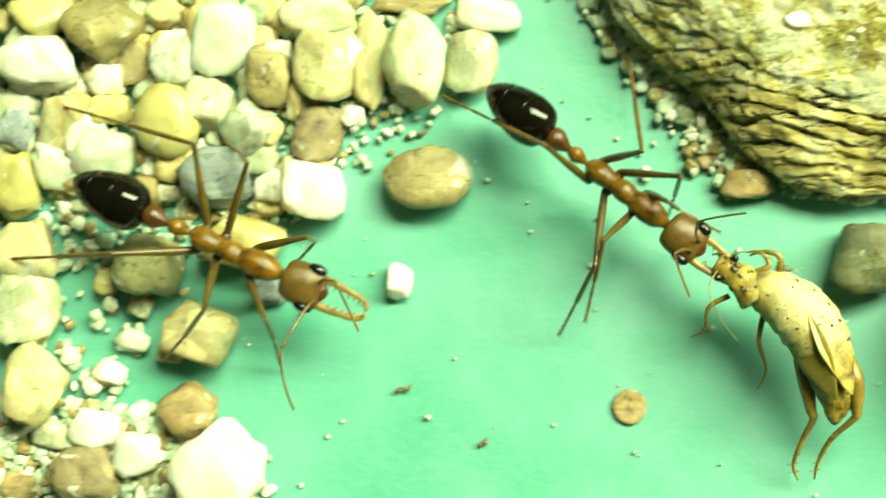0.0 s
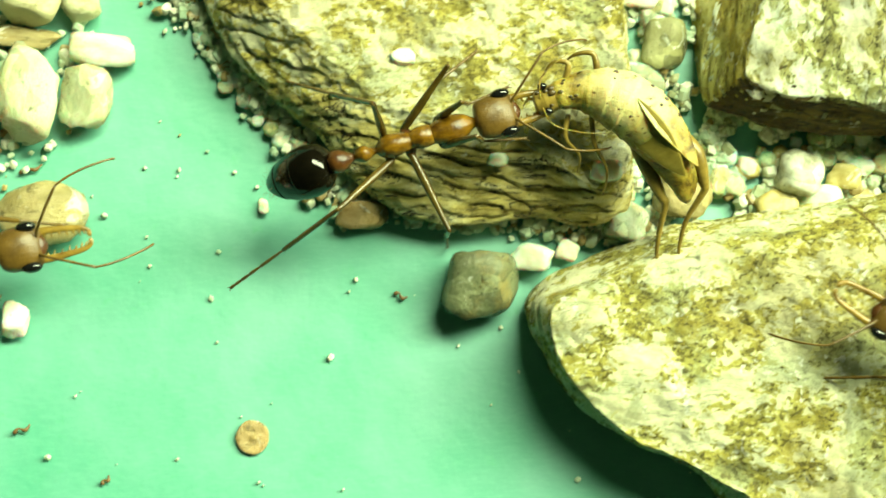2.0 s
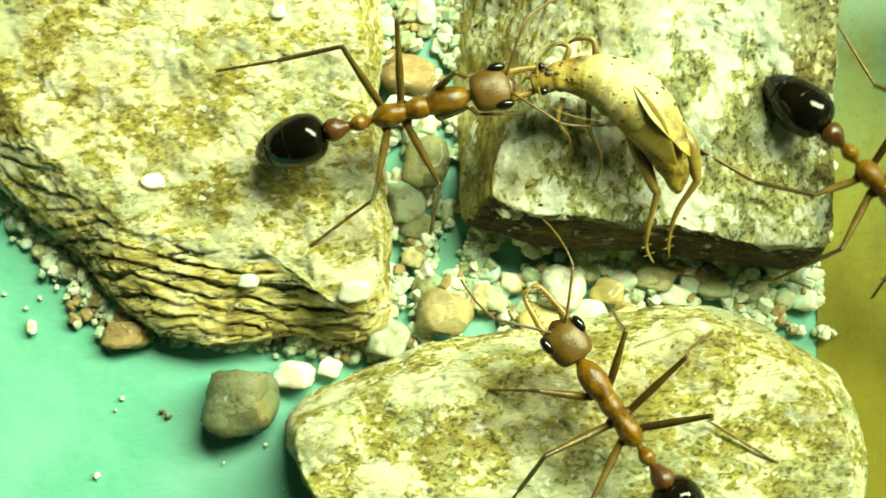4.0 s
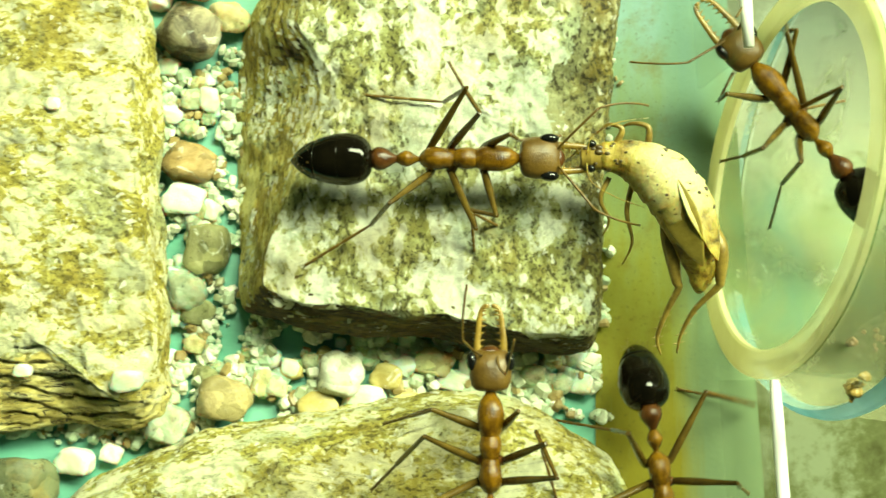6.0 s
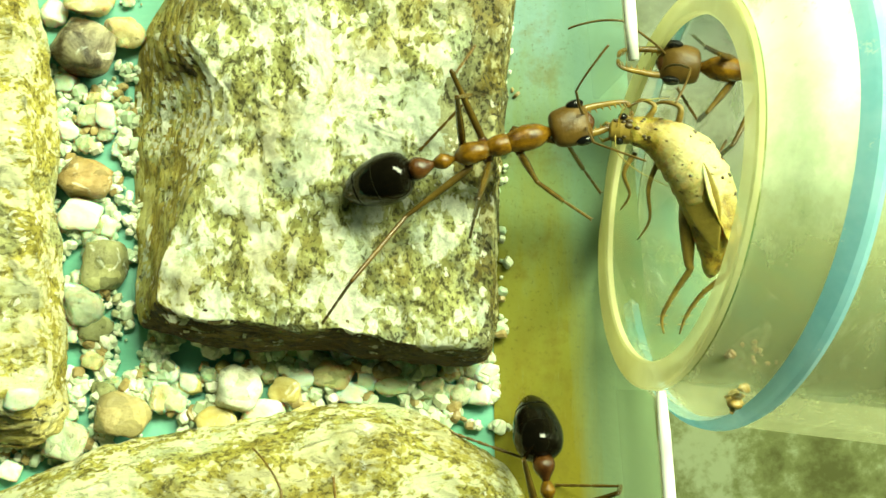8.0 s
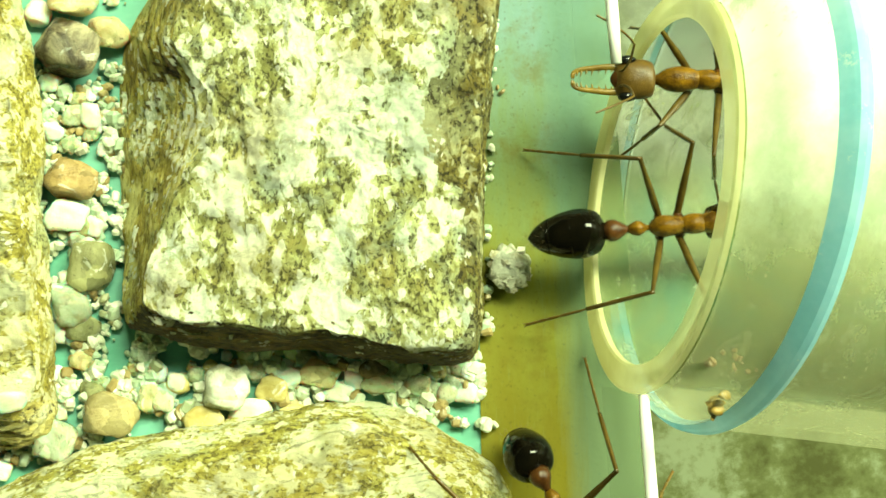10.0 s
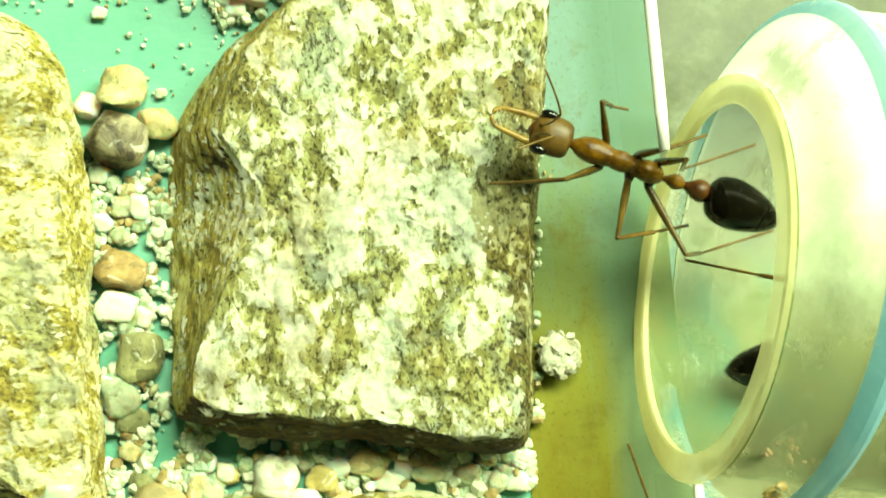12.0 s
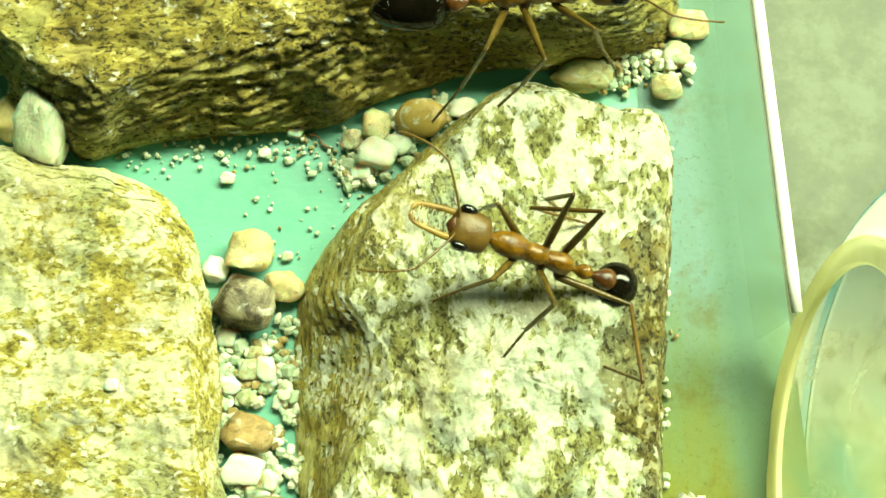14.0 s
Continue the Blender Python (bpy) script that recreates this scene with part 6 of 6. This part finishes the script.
FOLLOWER_FEET = {
    ("front", 1): [(0.0, -11.1, -1.0, 34, 22), (0.5, -10.9, -2.1, 45, 34), (1.0, -5.0, 2.5, 41, 9), (1.5, -6.3, 2.1, 40, 55), (2.0, 2.1, 4.4)],
    ("front", -1): [(0.0, -11.7, -7.7, -35, 31), (0.5, -11.1, -8.0, -26, 44), (1.0, -4.2, -8.2, -56, 20), (1.5, -0.1, -2.5, -52, 50), (2.0, -4.9, -0.2)],
    ("middle", 1): [(0.0, -16.6, 7.5, 88, 30), (0.5, -17.0, 5.5, 82, 40), (1.0, -14.3, 4.3, 92, 48)],
    ("middle", -1): [(0.0, -21.1, -9.4, -56, 54), (0.5, -20.3, -7.4, -43, 63), (1.0, -8.9, -13.1, -55, 46), (1.5, -8.1, -11.9, -87, 17), (2.0, -8.0, -9.0)],
    ("hind", 1): [(0.0, -30.9, 10.1, 118, 20), (0.5, -23.1, 7.6, 129, 9)],
    ("hind", -1): [(0.0, -33.9, -1.6, -153, 33), (0.5, -24.2, -2.8, -162, 74)],
}
SLAB_FEET = {
    ("front", 1): [(2.5, 37.5, -1.2, 44, 35), (3.0, 41.0, -1.0, 39, 25), (5.5, 51.1, 5.6, 58, 23), (6.0, 51.1, 5.6, 69, 34), (6.5, 51.2, 5.6, 70, 25)],
    ("front", -1): [(2.5, 45.1, 2.9, -38, 62), (3.0, 48.0, 0.7, -46, 67), (5.5, 57.1, 5.2, -1, 62), (6.0, 60.3, 6.0, -36, 70), (6.5, 60.4, 6.2, -32, 67)],
    ("middle", 1): [(2.5, 48.0, -8.5, 96, 55), (3.0, 48.4, -8.0, 60, 63), (5.5, 49.3, -1.4, 85, 52), (6.0, 50.6, 1.1, 64, 45), (6.5, 51.5, -0.5, 78, 57)],
    ("middle", -1): [(2.5, 54.7, 5.3, -99, 51), (3.0, 51.1, 2.3, -57, 62), (5.5, 61.6, 3.6, -72, 52), (6.0, 62.4, 3.9, -62, 60), (6.5, 63.0, 4.3, -60, 47)],
    ("hind", 1): [(2.5, 55.5, -8.5, 155, 38), (3.0, 55.1, -7.8, 157, 58)],
    ("hind", -1): [(2.5, 58.2, 1.5, -114, 39), (3.0, 59.6, -2.0, -103, 55), (5.5, 62.0, -1.5, -90, 48), (6.0, 63.2, 0.9, -81, 53), (6.5, 62.9, -0.7, -74, 51)],
}
WALL_FEET = {
    ("front", 1): [(5.5, 73.0, 1.4, 14, 31)],
    ("front", -1): [(5.5, 67.1, -1.0, -76, 60)],
    ("middle", 1): [(5.5, 75.2, 12.9, 119, 64), (6.0, 77.2, 0.8, 83, 49), (6.5, 75.2, 1.0, 90, 50), (7.0, 72.4, 1.3, 92, 42), (7.5, 72.5, 1.3, 103, 37)],
    ("middle", -1): [(5.5, 63.1, 4.8, -79, 58)],
    ("hind", 1): [(5.5, 74.8, 20.9, 140, 35), (6.0, 72.2, 8.2, 144, 5), (6.5, 70.4, 5.8, 121, 6), (7.0, 70.2, 5.5, 123, 5), (7.5, 70.7, 5.5, 128, 4), (8.0, 70.7, 2.2, 107, 47), (10.5, 71.6, 2.2, 100, 45), (11.0, 71.8, 2.4, 100, 44), (11.5, 72.8, 2.7, 109, 48)],
    ("hind", -1): [(6.0, 63.7, 6.0, -151, 58), (6.5, 62.8, 6.5, -172, 46), (7.0, 63.4, 6.0, -167, 48), (7.5, 63.3, 6.0, -167, 46), (8.0, 63.3, 6.0, -171, 39), (10.5, 63.3, 5.9, 166, -6), (11.0, 63.8, 5.9, 165, -6), (11.5, 63.1, 6.1, 165, -6)],
}
TUBE_FEET = {
    ("front", 1): [(5.5, 74.9, 29.7, 32, 6), (6.0, 75.3, 29.6, 52, 38), (6.5, 75.4, 26.2, 82, -12), (7.0, 78.2, 28.0, 27, -15), (7.5, 79.3, 28.5, 77, 49), (8.0, 78.9, 29.3, 54, 35), (10.5, 77.3, 28.9, 53, 42), (11.0, 76.7, 27.8, 71, 46), (12.0, 63.0, 28.6, 46, 45), (12.5, 63.3, 28.4, 74, 49), (13.0, 55.0, 35.8, 60, 50), (13.5, 52.6, 35.1, 48, 44), (14.0, 50.0, 31.4, 44, 40)],
    ("front", -1): [(5.5, 79.6, 31.3, -25, 50), (6.5, 81.0, 33.6, -6, 61), (7.0, 79.8, 35.7, 8, 58), (7.5, 79.7, 35.3, 15, 61), (8.0, 79.6, 35.1, 17, 63), (10.5, 77.8, 34.8, -18, 52), (11.0, 78.4, 34.8, 8, 66), (11.5, 78.0, 34.4, 29, 59), (12.0, 75.4, 34.1, -55, 50), (12.5, 62.8, 39.2, -23, 60), (13.0, 61.9, 39.3, -56, 75), (13.5, 57.0, 40.6, -41, 63), (14.0, 54.4, 37.9, -21, 34)],
    ("middle", 1): [(5.5, 73.9, 25.3, 73, 25), (6.0, 73.9, 23.8, 94, 52), (6.5, 78.5, 19.3, 84, 35), (7.0, 78.0, 24.3, 56, -14), (7.5, 77.9, 24.4, 62, 13), (8.0, 82.6, 26.0, 65, 24), (10.5, 82.1, 25.9, 70, 42), (11.0, 83.2, 26.0, 79, 36), (11.5, 80.1, 25.8, 72, 46), (12.0, 80.4, 26.3, 96, 35), (12.5, 63.1, 27.2, 74, 66), (13.0, 62.7, 26.6, 130, 61), (13.5, 57.1, 29.3, 93, 63), (14.0, 55.9, 27.7, 77, 61)],
    ("middle", -1): [(6.0, 80.3, 36.4, -20, 24), (11.5, 82.3, 33.7, 141, 84), (12.0, 82.5, 33.5, 177, 78), (12.5, 75.6, 39.5, -82, 48), (13.0, 75.5, 39.5, -125, 55), (13.5, 61.4, 39.2, -70, 56), (14.0, 60.3, 38.0, -69, 54)],
    ("hind", 1): [(5.5, 78.6, 19.4, 87, 49), (6.0, 78.4, 19.4, 117, 63), (11.0, 83.5, 25.3, 87, 29), (11.5, 83.5, 25.8, 131, -1), (12.0, 83.4, 25.4, 139, 1), (12.5, 80.3, 26.6, 127, 64), (13.0, 63.7, 26.2, 139, 40), (13.5, 63.4, 27.6, 174, 49), (14.0, 62.9, 27.2, 173, 28)],
    ("hind", -1): [(6.0, 83.1, 27.9, -52, 73), (11.5, 83.2, 27.9, -172, 35), (12.0, 81.5, 30.7, 176, 75), (12.5, 81.0, 29.3, -8, 81), (13.0, 77.5, 29.6, -118, 81), (13.5, 66.7, 34.0, -129, 29), (14.0, 62.6, 36.8, -84, 61)],
}


def motions():
    carried = [
        (0.0, 10.94, 4.88, 4.5, -35.5), (0.5, 15.77, 2.84, 4.5, -22.3), (1.0, 14.26, 4.23, 4.5, -3.4), (1.5, 16.14, 5.86, 5.4, 2.4), (2.0, 22.39, 10.05, 8.6, 17.5),
        (2.5, 26.80, 11.57, 9.5, 15.6), (3.0, 30.20, 16.37, 9.8, 19.7), (3.2, 33.07, 18.46, 9.8, 20.5), (5.3, 50.00, 22.87, 10.0, 3.8), (5.5, 52.00, 24.41, 10.0, 22.0),
        (6.0, 56.74, 22.87, 10.0, 0.6), (6.5, 59.51, 22.96, 10.0, 3.0), (7.0, 61.11, 22.29, 10.0, 2.1), (7.5, 65.33, 20.92, 10.0, -0.2), (8.0, 66.04, 24.56, 10.0, 15.5),
        (8.2, 66.50, 24.36, 9.5, 8.5), (10.3, 81.11, 19.56, 6.0, 3.9), (10.5, 81.29, 19.74, 6.0, 3.2), (11.0, 83.03, 19.85, 6.0, 2.2), (11.5, 84.69, 18.55, 6.0, 8.6), (12.0, 90.15, 16.69, 6.0, 5.0), (12.6, 100.0, 17.5, 6.0, 3.0), (14.0, 116.0, 17.5, 6.0, 3.0)]
    mats = key_ant(carrier, carried, held={("front", 1): (7.4, 1.9, -1.6), ("front", -1): (7.6, -2.0, -1.8)}, planted=CARRIER_FEET, feelers=FEELERS["carrier"],
                   curl=[(0.0, 5), (0.5, 8), (0.9, 34), (3.2, 34), (5.2, 4), (7.5, 6), (8.0, 26), (10.3, 14), (14.0, 14)])
    sway = [(0.0, -2), (0.5, 0), (1.0, -1), (1.5, 0), (2.0, -2), (2.5, -12), (3.0, -9), (5.5, -7), (6.0, -3), (6.5, -3), (7.0, -6), (7.5, -3), (8.0, -26), (8.2, -25), (10.3, 0), (14.0, 0)]
    rows = []
    for k, m in enumerate(mats):
        turn = float(np.interp(k / 10, [s[0] for s in sway], [s[1] for s in sway]))
        q = m @ Matrix.Translation((5.3, 0, 0)) @ Matrix.Rotation(radians(turn), 4, "Z")
        rows.append((k / 10, Matrix.Translation(q.translation * K) @ q.to_3x3().to_4x4()))
    walk(prey, thin_rows(rows))
    about = WAIST * K
    walk(prey_rear, [(t, Matrix.Translation(about) @ Matrix.Rotation(radians(w), 4, "Z") @ Matrix.Translation(-about)) for t, w in ((0.0, 36), (0.5, 26), (1.1, 0), (2.4, -3), (3.2, 2), (6.0, -2), (14.0, 0))])
    key_ant(follower, [
        (0.0, -14.35, -0.14, 5.5, -21.3), (0.5, -13.26, -1.67, 5.5, -23.4), (1.0, -8.98, -1.08, 5.0, 0.7), (1.5, -6.30, 0.71, 4.8, 13.1), (2.0, -8.10, 1.74, 4.5, 11.4), (3.0, -9.3, 1.5, 4.5, 8.4), (14.0, -12.0, 1.5, 4.5, 8.4)], planted=FOLLOWER_FEET, feelers=FEELERS["follower"], size=1.08)
    key_ant(slab_ant, [
        (0.0, 62.0, -6.0, 9.8, 150), (1.2, 60.0, -5.0, 9.8, 150), (2.0, 56.6, -3.4, 9.8, 150), (2.4, 45.6, 1.8, 9.8, 151), (2.5, 45.0, 2.1, 9.8, 152.9), (3.0, 48.13, -0.03, 9.8, 150.0), (3.2, 49.22, 0.12, 9.8, 139.6),
        (5.3, 55.51, 3.19, 9.8, 95.1), (5.5, 56.45, 3.82, 9.8, 94.7), (6.0, 58.66, 4.25, 9.8, 90.1), (6.5, 58.66, 4.10, 9.8, 87.4), (6.8, 56.60, 0.57, 9.8, 120.7), (7.0, 55.17, -0.17, 9.8, 126.7), (7.5, 55.5, -3.6, 9.8, 132.0), (8.2, 56.5, -6.5, 9.8, 135.0), (10.3, 58.0, -11.0, 9.8, 140.0), (14.0, 58.0, -11.0, 9.8, 140.0)], planted=SLAB_FEET, feelers=FEELERS["slab"], curl=[(0.0, 30), (14.0, 30)])
    key_ant(wall_ant, [
        (0.0, 67.2, 21.4, 10.0, -1), (3.0, 67.38, 21.05, 10.0, -1.2), (3.2, 67.50, 21.08, 10.0, -1.4), (3.7, 68.6, 18.5, 10.0, -28.0), (4.3, 69.2, 11.5, 7.0, -66.0), (5.3, 69.08, 8.51, 6.0, -76.6), (5.5, 70.31, 7.31, 6.0, -81.9), (6.0, 70.15, 1.43, 6.0, -81.5), (6.5, 70.33, 0.23, 6.0, -71.1),
        (7.0, 70.25, 0.25, 6.0, -73.5), (7.5, 69.99, -0.63, 6.0, -79.7), (8.0, 69.99, -1.23, 6.0, -82.1), (8.2, 69.84, -1.34, 6.0, -81.9), (10.3, 72.68, -1.40, 6.0, -59.8), (14.0, 72.7, -1.46, 6.0, -60.2)], planted=WALL_FEET, curl=[(0.0, 12), (3.2, 12), (5.3, 34), (8.2, 36), (10.3, 62), (14.0, 66)])
    key_ant(tube_ant, [
        (0.0, 82.0, 26.5, 8.0, 150.0), (5.3, 80.81, 26.78, 8.0, 139.6), (5.5, 79.83, 26.79, 8.0, 140.2), (6.0, 78.44, 26.68, 8.0, 129.5), (6.5, 82.12, 28.11, 8.0, 172.2), (7.0, 83.67, 28.83, 8.0, 181.4), (7.5, 83.69, 28.94, 8.0, 171.1),
        (8.0, 83.58, 29.75, 8.0, 173.4), (8.2, 84.40, 30.15, 8.0, 173.2), (10.3, 81.46, 29.21, 8.0, 179.4), (10.5, 81.07, 29.08, 8.0, 180.8), (11.0, 78.95, 28.78, 8.0, 181.7), (11.5, 75.21, 29.51, 8.5, 160.5),
        (12.0, 72.60, 29.40, 9.0, 158.0), (12.5, 67.98, 31.80, 10.0, 147.8), (13.0, 63.66, 34.81, 10.0, 132.7), (13.5, 61.39, 35.07, 10.0, 147.8), (14.0, 58.8, 34.2, 10.0, 163.0)], planted=TUBE_FEET, feelers=FEELERS["tube"], curl=[(0.0, 6), (13.0, 8), (13.5, 34), (14.0, 48)], pitch=[(0.0, 0), (13.0, 0), (13.5, -12), (14.0, -28)])
    # dragged out of the tube and left in the channel
    inside, outside = pose(0.095, 0.0165, 0.0032, 0, 0, 70), at_mm(68.5, 17.3, 1.0)
    walk(dragged_stone, [(0.0, inside), (8.5, inside), (9.2, at_mm(79.0, 18.0, 3.4, 10, 0, 40)), (9.6, at_mm(73.2, 17.6, 2.0, 0, 12, 15)), (10.0, outside), (14.0, outside)])
    key_ant(far_ant, [(0.0, 59.0, 51.4, 11.7, 3.7), (14.0, 59.0, 51.4, 11.7, 3.7)], fixed={("middle", -1): (56.0, 45.0), ("front", -1): (66.2, 46.6)})


motions()
